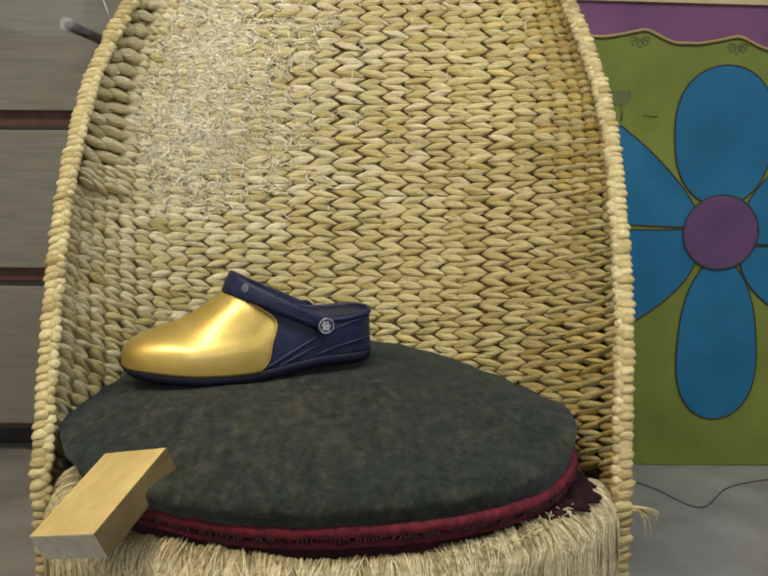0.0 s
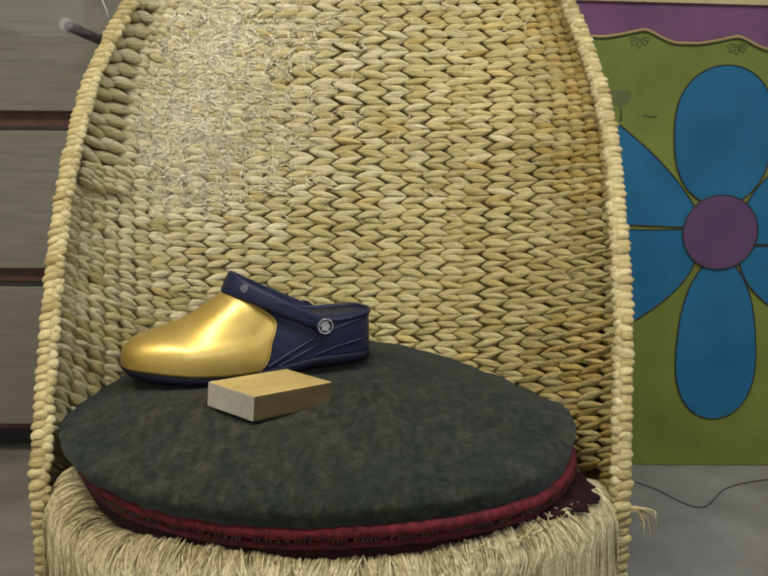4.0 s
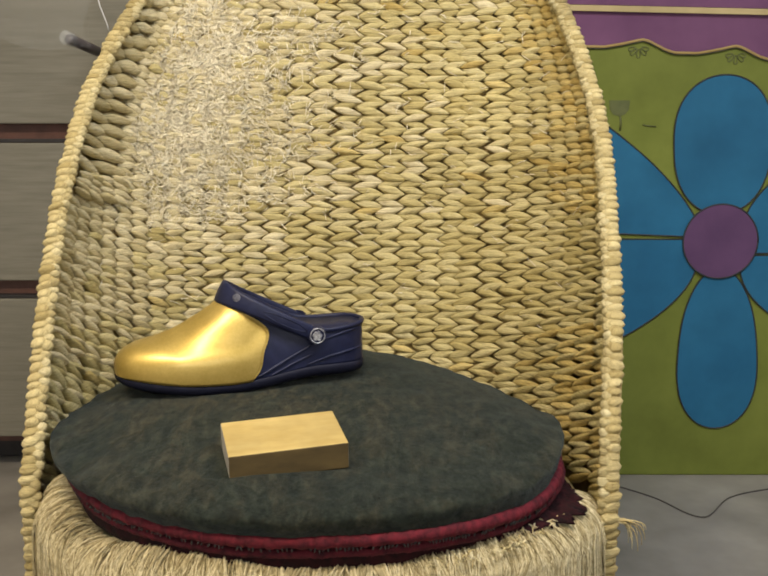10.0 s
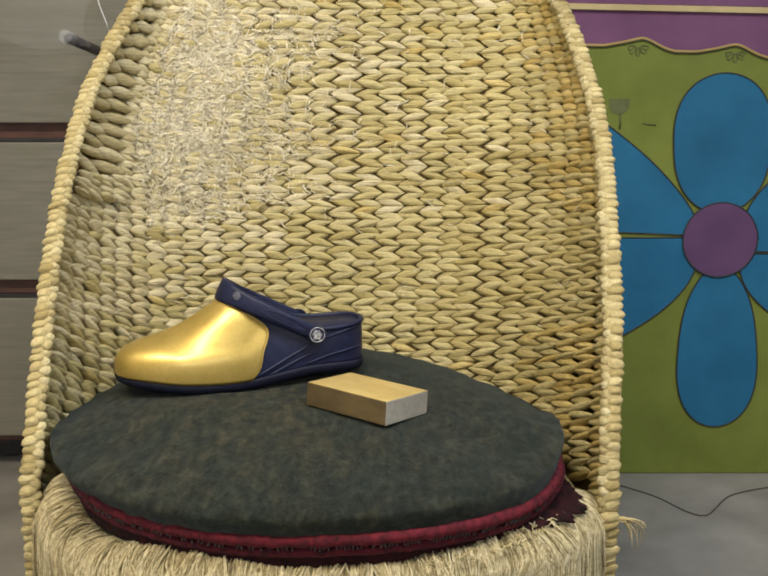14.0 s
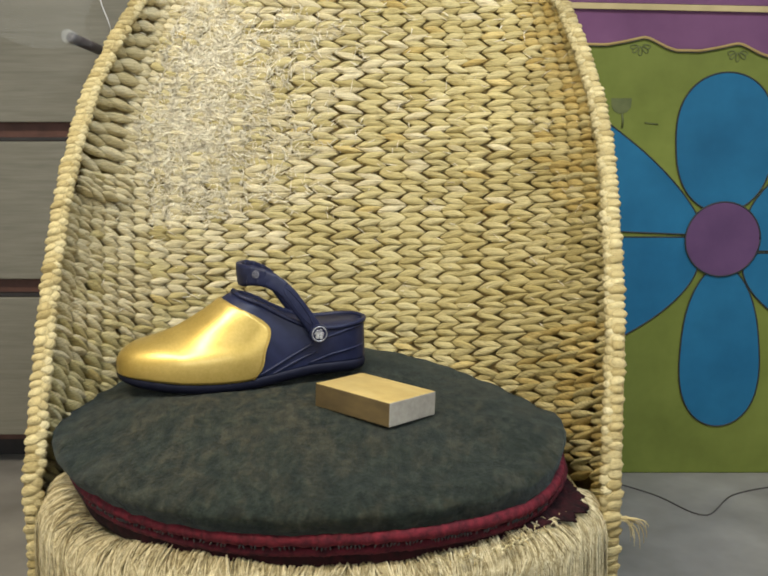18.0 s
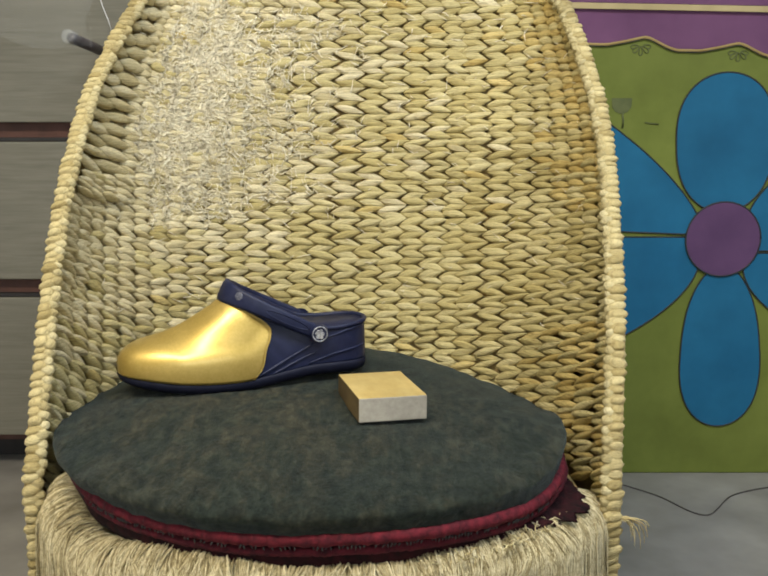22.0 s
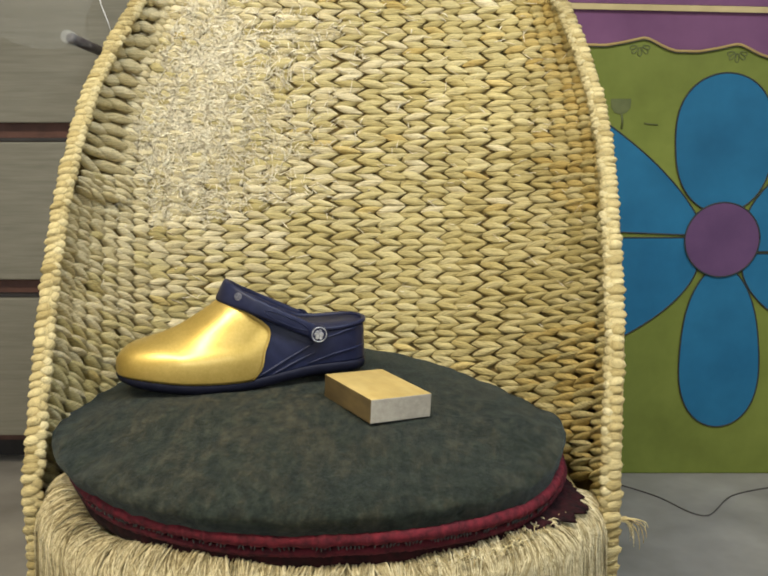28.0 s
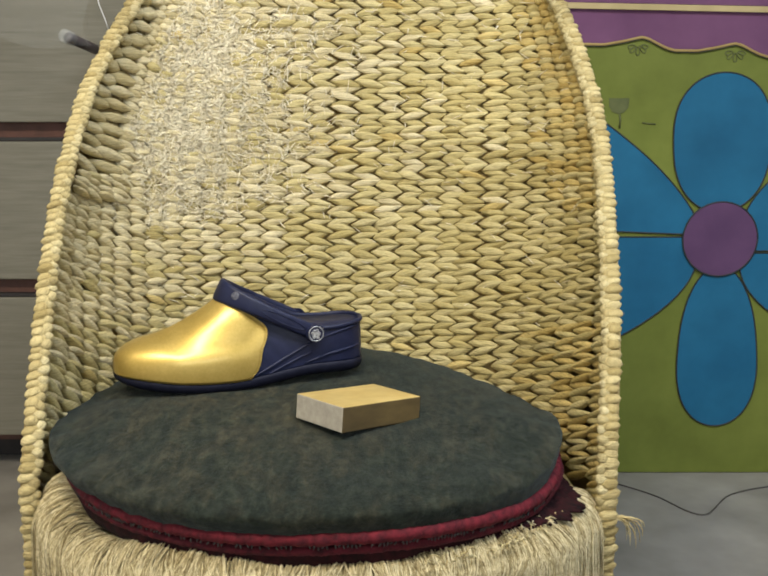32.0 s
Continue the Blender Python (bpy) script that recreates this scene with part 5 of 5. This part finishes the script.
# ---- what moves ----
# seconds, x, y, z, rx, ry, rz
BLOCK_ROWS = [
    (0, -0.2292, 0.7436, 0.4008, -14.69, -19.34, 69.26), (0.2, -0.2074, 0.7535, 0.4239, -7.04, -29.03, 74.99),
    (0.4, -0.1893, 0.7796, 0.4381, 1.37, -29.31, 78.3), (0.6, -0.1877, 0.8456, 0.435, 0.4, -16.56, 80.19),
    (0.8, -0.1705, 0.8739, 0.4367, 0.99, -5.91, 86.22), (1, -0.1544, 0.9045, 0.438, 1.46, 1.72, 92.68),
    (1.1, -0.1513, 0.9111, 0.4382, 2.05, 1.36, 96.27), (1.2, -0.1483, 0.9122, 0.4382, 2.64, 1.15, 96.02),
    (1.3, -0.1587, 0.9149, 0.4385, 1.59, 1.26, 88.28), (1.4, -0.1519, 0.9225, 0.4388, 1.86, 1.05, 97.12),
    (1.5, -0.1478, 0.9238, 0.4387, 3.09, 1.8, 105.11), (1.6, -0.1447, 0.924, 0.4387, 5.38, 0.42, 117.27),
    (1.7, -0.1369, 0.9269, 0.4387, 5.55, -2.72, 159.02), (1.8, -0.1358, 0.9261, 0.4386, 3.8, -5.08, 179.34),
    (1.9, -0.1287, 0.9328, 0.4388, -0.84, -4.38, 210.88), (2, -0.1276, 0.9324, 0.4388, -3.04, -5.15, 238.1),
    (2.1, -0.1254, 0.9304, 0.4386, -2.19, -3.57, 259.51), (2.2, -0.1179, 0.9282, 0.4384, -2.29, -2.51, 272.28),
    (2.3, -0.0997, 0.9261, 0.4379, -2.7, -0.77, 286.97), (2.4, -0.0954, 0.9259, 0.4378, -3.34, -2.18, 282.71),
    (2.5, -0.0961, 0.9272, 0.4379, -2.98, -2.6, 280.61), (2.6, -0.0881, 0.9259, 0.4376, -3.39, -0.39, 293.22),
    (2.7, -0.0937, 0.9203, 0.4375, -3.09, 2.98, 346.13), (2.8, -0.0881, 0.9286, 0.4378, -3.94, 3.31, 360.43),
    (2.9, -0.079, 0.926, 0.4374, -2.5, 2.54, 381.25), (3, -0.091, 0.928, 0.4377, -1.33, 3.96, 405.76),
    (3.1, -0.0988, 0.936, 0.4383, 2.02, 2.78, 442.45), (3.2, -0.1033, 0.9349, 0.4383, 2.57, 2.98, 457.86),
    (3.3, -0.1129, 0.9358, 0.4386, 4.03, -1.09, 492.87), (3.4, -0.1084, 0.9289, 0.4382, 6.04, -2.17, 514.69),
    (3.5, -0.1045, 0.9309, 0.4382, 0.36, -4.92, 565.39), (5.5, -0.1812, 0.9181, 0.439, -1.45, -4.08, 622.29),
    (5.6, -0.1745, 0.9255, 0.4392, -2.54, -2.96, 630.07), (5.7, -0.1728, 0.9284, 0.4393, -3.35, -2.16, 641.46),
    (5.8, -0.1665, 0.9268, 0.4391, -5.02, -0.87, 655.08), (5.9, -0.1754, 0.9235, 0.4391, -2.3, 3.53, 717.67),
    (6, -0.1748, 0.9264, 0.4392, 0.46, 4.23, 742.27), (6.1, -0.1898, 0.9127, 0.4388, 2.25, 2.34, 796.51),
    (6.2, -0.1812, 0.9158, 0.4389, 2.86, 1.31, 810.55), (6.3, -0.1769, 0.9167, 0.4388, 4.37, 0.19, 834.61),
    (6.4, -0.1711, 0.9204, 0.4389, 4.16, -1, 849.94), (6.5, -0.1782, 0.9292, 0.4394, 3.65, -3.52, 890.71),
    (6.6, -0.1742, 0.9294, 0.4394, 0.19, -3.35, 907.66), (6.7, -0.1663, 0.9308, 0.4393, 0.45, -3.69, 933.81),
    (6.8, -0.1653, 0.9374, 0.4396, -1.19, -3.89, 956.32), (6.9, -0.16, 0.9345, 0.4394, -3.18, -2.67, 995.2),
    (7, -0.1662, 0.9325, 0.4394, -3.58, -0.1, 1006.68), (7.1, -0.1646, 0.9326, 0.4394, -6.26, 3.92, 1066.38),
    (7.2, -0.1646, 0.9356, 0.4395, -0.85, 4.08, 1090.48), (7.3, -0.1308, 0.9187, 0.4383, 3.44, 5.02, 1143.89),
    (7.4, -0.1377, 0.9313, 0.4389, 3.87, 3.3, 1164.9), (7.5, -0.1408, 0.9396, 0.4393, 5.81, -0.37, 1213.36),
    (7.6, -0.1472, 0.9334, 0.4392, 4.87, -3.86, 1239.31), (7.7, -0.1512, 0.9357, 0.4393, 1.95, -3.28, 1273.08),
    (7.8, -0.1535, 0.944, 0.4397, 1.03, -4.37, 1301.27), (7.9, -0.16, 0.9354, 0.4394, -3.27, -3.71, 1352.96),
    (8, -0.1651, 0.9367, 0.4396, -1.66, -4.56, 1365.93), (8.1, -0.1609, 0.9397, 0.4396, -1.88, -2.63, 1366.28),
    (8.2, -0.1604, 0.9393, 0.4396, -2.2, -2.42, 1367.02), (8.3, -0.1832, 0.9212, 0.439, -3.26, 1.86, 1417.33),
    (8.4, -0.1808, 0.9154, 0.4388, 1.94, 1.81, 1441.83), (8.5, -0.1711, 0.884, 0.4372, 4.55, -2.27, 1489.21),
    (8.6, -0.1641, 0.8755, 0.4368, 5.2, -4.04, 1503.8), (8.7, -0.1297, 0.8624, 0.4357, 0.66, -6.75, 1541.16),
    (8.8, -0.1198, 0.8542, 0.4351, -6.11, -4.1, 1577.95), (8.9, -0.1021, 0.8343, 0.4338, -7.64, 3.09, 1652.13),
    (9, -0.0979, 0.8339, 0.4338, -4.45, 6.43, 1680.6), (9.1, -0.0923, 0.8373, 0.4338, 0.87, 9.99, 1733.64),
    (9.2, -0.0933, 0.8299, 0.4334, 5.05, 6.6, 1759.42), (9.3, -0.0876, 0.8305, 0.4334, 9.1, 4.42, 1798.69),
    (9.4, -0.0859, 0.8329, 0.4335, 10.91, 2.65, 1815.63), (9.5, -0.0839, 0.8375, 0.4336, 9.8, -2.27, 1848.19),
    (9.6, -0.0881, 0.8472, 0.4342, 6.79, -2.91, 1866.76), (9.7, -0.0971, 0.8461, 0.4343, 2.57, -8.33, 1903.25),
    (9.8, -0.1022, 0.8401, 0.4341, -4.53, -8.02, 1934.23), (9.9, -0.0909, 0.8269, 0.4333, -9.31, -2.9, 1980.68),
    (10, -0.092, 0.8234, 0.4331, -6.61, 2.01, 1994.68), (10.1, -0.0909, 0.8359, 0.4337, -7.19, 5.28, 2041.64),
    (10.2, -0.0919, 0.8432, 0.4341, -4.27, 7.56, 2062.03), (10.3, -0.1009, 0.8581, 0.435, 1.03, 7.41, 2098.08),
    (10.4, -0.1041, 0.8606, 0.4351, 4.25, 4.49, 2126), (10.5, -0.1041, 0.8485, 0.4346, 6.83, -0.37, 2177.55),
    (10.6, -0.1057, 0.8537, 0.4349, 3.74, -0.48, 2195.3), (10.7, -0.0995, 0.8443, 0.4343, 2.63, -8.19, 2252.2),
    (10.8, -0.0973, 0.8362, 0.4338, -2.84, -9.32, 2280.66), (10.9, -0.1102, 0.8267, 0.4336, -9.2, -6.49, 2337.3),
    (11, -0.1124, 0.8139, 0.4329, -9.14, 1.19, 2351.67), (11.1, -0.1035, 0.7993, 0.4321, -4.18, 13.27, 2425.59),
    (11.2, -0.0958, 0.8032, 0.4321, 0.3, 15.83, 2451.97), (11.3, -0.0956, 0.8148, 0.4327, 7.65, 5.93, 2498.37),
    (11.4, -0.0971, 0.8145, 0.4327, 11.69, 1.63, 2526.05), (11.5, -0.0963, 0.8074, 0.4324, 9.81, -5.32, 2572.55),
    (11.6, -0.102, 0.8174, 0.433, 6.85, -7.25, 2586.1), (11.7, -0.107, 0.8117, 0.4328, -3.86, -11.3, 2627.28),
    (11.8, -0.1095, 0.819, 0.4332, -6.74, -7.56, 2660.32), (11.9, -0.1038, 0.8169, 0.433, -11.99, -2.56, 2699.05),
    (12, -0.1069, 0.8172, 0.433, -12.03, -0.55, 2706.83), (12.1, -0.0657, 0.8151, 0.4322, -11.23, -1.58, 2718.58),
    (12.2, -0.0541, 0.8273, 0.4325, -9.38, -0.04, 2728.05), (12.3, -0.0283, 0.8388, 0.4325, -9.09, 0.48, 2749.47),
    (12.4, -0.0145, 0.8526, 0.4327, -5.2, 3.3, 2769.75), (12.5, -0.0157, 0.871, 0.4335, -2.16, 4.97, 2805.19),
    (12.6, -0.0148, 0.8814, 0.4339, -0.63, 4.33, 2821.7), (12.7, -0.0173, 0.8919, 0.4344, -0.88, 1.6, 2820.49),
    (12.8, -0.0187, 0.9016, 0.4349, -2.73, 2.17, 2820.16), (12.9, -0.0261, 0.9176, 0.4357, -3.6, 0.84, 2826.91),
    (13, -0.0229, 0.9238, 0.4358, -2.8, 0.76, 2843.62), (13.1, -0.0277, 0.9291, 0.4362, -4.02, 3.74, 2862.85),
    (13.2, -0.0244, 0.9297, 0.4361, -2.37, 2.97, 2868.3), (13.3, -0.0184, 0.9391, 0.4363, -2.8, 0.6, 2843.36),
    (13.4, -0.0179, 0.9371, 0.4362, -4.65, -0.33, 2836.9), (13.5, -0.0144, 0.9404, 0.4362, -2.68, -2.87, 2808.66),
    (13.6, -0.0126, 0.943, 0.4362, -1.63, -2.99, 2800.43), (13.7, -0.0157, 0.9421, 0.4363, -0.99, -3.18, 2791.32),
    (13.8, -0.0148, 0.9439, 0.4363, -0.89, -2.79, 2797.07), (13.9, -0.0174, 0.9446, 0.4365, -4.64, -0.49, 2823.38),
    (14, -0.0175, 0.9557, 0.4368, -3.77, 0.85, 2841.64), (14.1, -0.0058, 0.9588, 0.4366, -3.3, 1.54, 2845.29),
    (14.2, -0.0034, 0.9586, 0.4365, -3.28, 1.84, 2847.09), (14.3, -0.0092, 0.9515, 0.4364, -2.21, 0.84, 2856.57),
    (14.4, -0.0119, 0.9535, 0.4366, -2.05, 1.26, 2864.54), (14.5, -0.0182, 0.9573, 0.4369, -0.65, 1.26, 2879.34),
    (16.5, -0.0105, 0.9538, 0.4366, -2.34, -0.28, 2836.86), (18, -0.011, 0.9507, 0.4365, -2.39, 0.06, 2837.23),
    (19, -0.0088, 0.9552, 0.4366, -2.94, 0.6, 2834.18), (20, -0.0105, 0.9513, 0.4365, -2.6, -0.16, 2836.74),
    (20.5, -0.0155, 0.9561, 0.4368, -3.74, 1.71, 2845.84), (20.6, -0.0165, 0.9537, 0.4367, -3.83, 1.57, 2847.93),
    (20.7, -0.0216, 0.953, 0.4369, -3.99, 1.06, 2851.87), (20.8, -0.0173, 0.9543, 0.4368, -3.64, 2.01, 2849.43),
    (20.9, -0.0219, 0.9612, 0.4372, -2.97, 2.63, 2859.33), (21, -0.0218, 0.9639, 0.4373, -3.26, 2.63, 2867.57),
    (21.1, -0.0178, 0.9651, 0.4372, -2.92, 2.38, 2861.2), (21.2, -0.0235, 0.9637, 0.4373, -3.16, 2.86, 2855.44),
    (21.3, -0.0227, 0.9601, 0.4372, -2.47, 1.71, 2841.28), (21.4, -0.0199, 0.959, 0.437, -2.44, 0.69, 2838.04),
    (21.5, -0.0177, 0.9553, 0.4368, -3.21, -0.46, 2837.31), (21.6, -0.0138, 0.9613, 0.4369, -4.18, 0.32, 2829.03),
    (21.7, -0.0098, 0.9625, 0.4368, -2.77, -1.02, 2817.73), (21.8, -0.007, 0.9637, 0.4368, -2.34, -2.62, 2810.3),
    (21.9, -0.0069, 0.9624, 0.4367, -1.24, -2.88, 2797.33), (22, -0.0049, 0.9615, 0.4367, -0.79, -1.69, 2803.97),
    (22.1, -0.0114, 0.9574, 0.4367, -2.64, 0.14, 2827.46), (22.2, -0.0179, 0.9585, 0.437, -3.28, 2.48, 2845.73),
    (22.3, -0.0177, 0.9609, 0.437, -3.68, 2.95, 2843.39), (22.4, -0.0164, 0.9566, 0.4368, -3.82, 2.09, 2843.11),
    (22.5, -0.0233, 0.9538, 0.437, -3.55, 2.78, 2864.26), (22.6, -0.0274, 0.955, 0.4371, -6.39, 3.62, 2876.78),
    (22.7, -0.0244, 0.9461, 0.4367, -4.19, 3.39, 2873.43), (22.8, -0.0276, 0.9453, 0.4368, -1.08, 2.03, 2883.55),
    (22.9, -0.0222, 0.9532, 0.4369, -4.14, 3.34, 2856.58), (23, -0.0257, 0.9569, 0.4371, -2.58, 1.98, 2846.71),
    (23.2, -0.0164, 0.9561, 0.4368, -2.34, -0.05, 2838.57), (23.4, -0.0101, 0.9565, 0.4366, -1.86, 0.07, 2826.89),
    (23.5, -0.0041, 0.9574, 0.4365, 0.14, -1.5, 2806.45), (23.6, -0.008, 0.958, 0.4366, -1.9, -0.22, 2819.28),
    (23.8, -0.0125, 0.9563, 0.4367, -2.81, 2.45, 2844.36), (24, -0.0293, 0.9606, 0.4374, -3.59, 1.84, 2848.12),
    (24.1, -0.0428, 0.974, 0.4383, -2.5, 3.99, 2847.83), (24.2, -0.048, 0.9789, 0.4386, -2.63, 4.97, 2851.48),
    (24.3, -0.0647, 0.9997, 0.4397, -2.58, 4.99, 2858), (24.4, -0.069, 1.0018, 0.4399, -1.93, 4.1, 2849.25),
    (24.5, -0.0785, 1.0051, 0.4403, -1.32, 4.59, 2848.97), (24.6, -0.0638, 0.9933, 0.4395, -0.53, 3.65, 2848.3),
    (24.7, -0.04, 0.9731, 0.4381, -1.42, 2.47, 2843.57), (24.8, -0.0308, 0.9651, 0.4376, -1.7, 3.78, 2845.65),
    (24.9, -0.0152, 0.9536, 0.4367, -3.05, 1.93, 2844.13), (25, -0.0178, 0.9514, 0.4367, -3.29, 0.75, 2849.92),
    (25.2, -0.0179, 0.9552, 0.4368, -4.01, 2.59, 2850.11), (25.4, -0.0192, 0.9599, 0.437, -2.93, 3.15, 2862.63),
    (25.5, -0.0188, 0.9615, 0.4371, -3.37, 3.6, 2862.61), (27.5, -0.0204, 0.956, 0.4369, -2.91, 1.11, 2837.97),
    (27.7, -0.0127, 0.9554, 0.4367, -2.98, 0.23, 2831.72), (27.9, -0.0052, 0.9618, 0.4367, -1.13, -1.21, 2809.52),
    (28, -0.0093, 0.9653, 0.437, -2.7, 0.62, 2819.2), (28.1, -0.0087, 0.9538, 0.4365, -2.97, 1.66, 2839.56),
    (28.2, -0.0128, 0.9561, 0.4367, -3, 2.61, 2846.75), (28.4, -0.0287, 0.9594, 0.4373, -1.31, 1.77, 2846.48),
    (28.5, -0.0422, 0.974, 0.4382, -2.38, 4.28, 2849.53), (28.6, -0.0465, 0.9748, 0.4384, -2.23, 4.73, 2850.18),
    (28.8, -0.0686, 0.9977, 0.4398, -1.51, 5.13, 2852.51), (28.9, -0.0759, 1.0012, 0.4401, -0.5, 4.3, 2849.29),
    (29, -0.0609, 0.9915, 0.4393, -0.72, 3.67, 2847.38), (29.2, -0.0313, 0.971, 0.4378, -2.08, 4.43, 2850.51),
    (29.4, -0.0296, 0.9818, 0.4381, -1.07, 3.09, 2842.03), (29.6, -0.0582, 1.0084, 0.4398, -0.69, 4.16, 2849.91),
    (29.7, -0.0709, 1.0029, 0.44, -1, 4.94, 2846.44), (29.8, -0.0529, 0.9969, 0.4393, -1.58, 4.29, 2851.61),
    (30, -0.0257, 0.9827, 0.4381, -1.93, 2.47, 2849.17), (30.2, -0.0231, 0.9703, 0.4375, -2.05, 3.4, 2844.59),
    (30.4, -0.0262, 0.9705, 0.4376, -2.57, 2.75, 2845.93), (30.5, -0.0332, 0.9912, 0.4385, -1.08, 3.31, 2842.61),
    (30.6, -0.042, 1.0014, 0.4391, -0.9, 4.71, 2844.29), (30.7, -0.0757, 1.0106, 0.4404, -1.1, 6.14, 2848.99),
    (30.8, -0.0695, 1.0073, 0.4401, -0.52, 4.85, 2847.3), (31, -0.0352, 0.9877, 0.4385, -1.02, 4.79, 2857.68),
    (31.2, -0.0165, 0.9666, 0.4372, -1.7, 1.98, 2842.15), (31.3, -0.0366, 0.9644, 0.4377, -3.33, 3, 2846.68),
    (31.6, -0.0176, 0.9575, 0.4369, -4.35, 0.86, 2847.75), (31.8, -0.0265, 0.95, 0.4369, -6.37, 1.71, 2882.78),
    (31.9, -0.0276, 0.929, 0.4362, -3.18, 5.08, 2904.1), (32, -0.0253, 0.9233, 0.4358, -0.89, 5.81, 2923.39),
]
STRAP_ROWS = [(0, 0), (0.2, 1), (0.3, 9), (0.4, 13), (0.5, 13), (0.6, 9), (0.7, 3), (0.8, 0), (0.9, 6), (1.0, 8), (1.1, 13), (1.5, 13), (1.6, 12), (1.7, 9),
              (1.8, 7), (1.9, 2), (2.2, 4), (2.5, 0), (3.3, 0), (11.8, 0), (12.0, 0), (12.1, 7), (12.2, 8), (12.4, 13), (12.6, 11), (12.75, 3), (12.9, 0), (13.0, 5),
              (13.2, 7), (13.4, 3), (13.5, 8), (13.7, 14), (13.8, 8), (14.1, 0), (14.3, 6), (14.5, 8), (15.0, 4), (15.5, 10), (16.0, 3), (16.5, 0), (16.7, 8), (16.9, 16),
              (17.0, 16), (17.1, 13), (17.3, 2), (17.5, 0), (17.7, 10), (17.9, 19), (18.0, 18), (18.1, 14), (18.3, 8), (18.5, 17), (18.6, 18), (18.8, 12), (19.0, 13), (19.2, 15),
              (19.4, 8), (19.7, 4), (20.0, 0), (32.0, 0)]
STRAP_REST = 27.2


def shift(rx, ry, rz, x, y, z):
    """A small move of chair, cushion and clog together, about the foot of the chair."""
    turn = Matrix.Rotation(Vector((rx, ry, rz)).length * math.pi / 180, 4, Vector((rx, ry, rz)))
    return Matrix.Translation(CHAIR + Vector((x, y, z))) @ turn @ Matrix.Translation(-CHAIR)


def motions():
    first = shift(-0.11, -0.417, 1.171, 0.0145, -0.0067, 0)
    second = shift(-0.122, -0.146, 0.378, 0.008, -0.0057, 0)
    third = shift(-0.041, -0.088, 0.035, 0.0017, 0.0003, 0)
    still = Matrix.Identity(4)
    last = shift(0.021, -0.006, 0.08, -0.0014, 0.0015, 0)
    stages = [(0, first), (3.5, first), (5.5, second), (6.1, second), (6.4, third), (9.8, third), (9.9, still), (29.0, still), (29.5, last), (32.0, last)]
    for ob, home in ((chair, Matrix.Translation(CHAIR)), (cushion, Matrix.Translation(CUSHION)), (shoe, SHOE)):
        walk(ob, [(t, m @ home) for t, m in stages])
    at = strap.location.copy()
    walk(strap, [(t, pose(*at, 0, STRAP_REST + 1.6 * a, 0)) for t, a in STRAP_ROWS])

    def fold(x, a):
        return pose(-x, 0, 0, 0, -a, 0) @ pose(x, 0, 0)

    # the fold grows from joint to joint along the strap
    bend = (0.50, 0.60, 0.70, 0.75, 0.70)

    def folded(count, a):
        m = Matrix.Identity(4)
        for x, k in zip(joints[:count], bend):
            m = m @ fold(x, k * a)
        return m

    for k, pair in enumerate(shoulders):
        for ob in pair:
            walk(ob, [(t, folded(k + 1, a)) for t, a in STRAP_ROWS])
    walk(bridge, [(t, folded(5, a)) for t, a in STRAP_ROWS])
    walk(block, [(t, pose(x, y, z, rx, ry, rz)) for t, x, y, z, rx, ry, rz in BLOCK_ROWS])


motions()
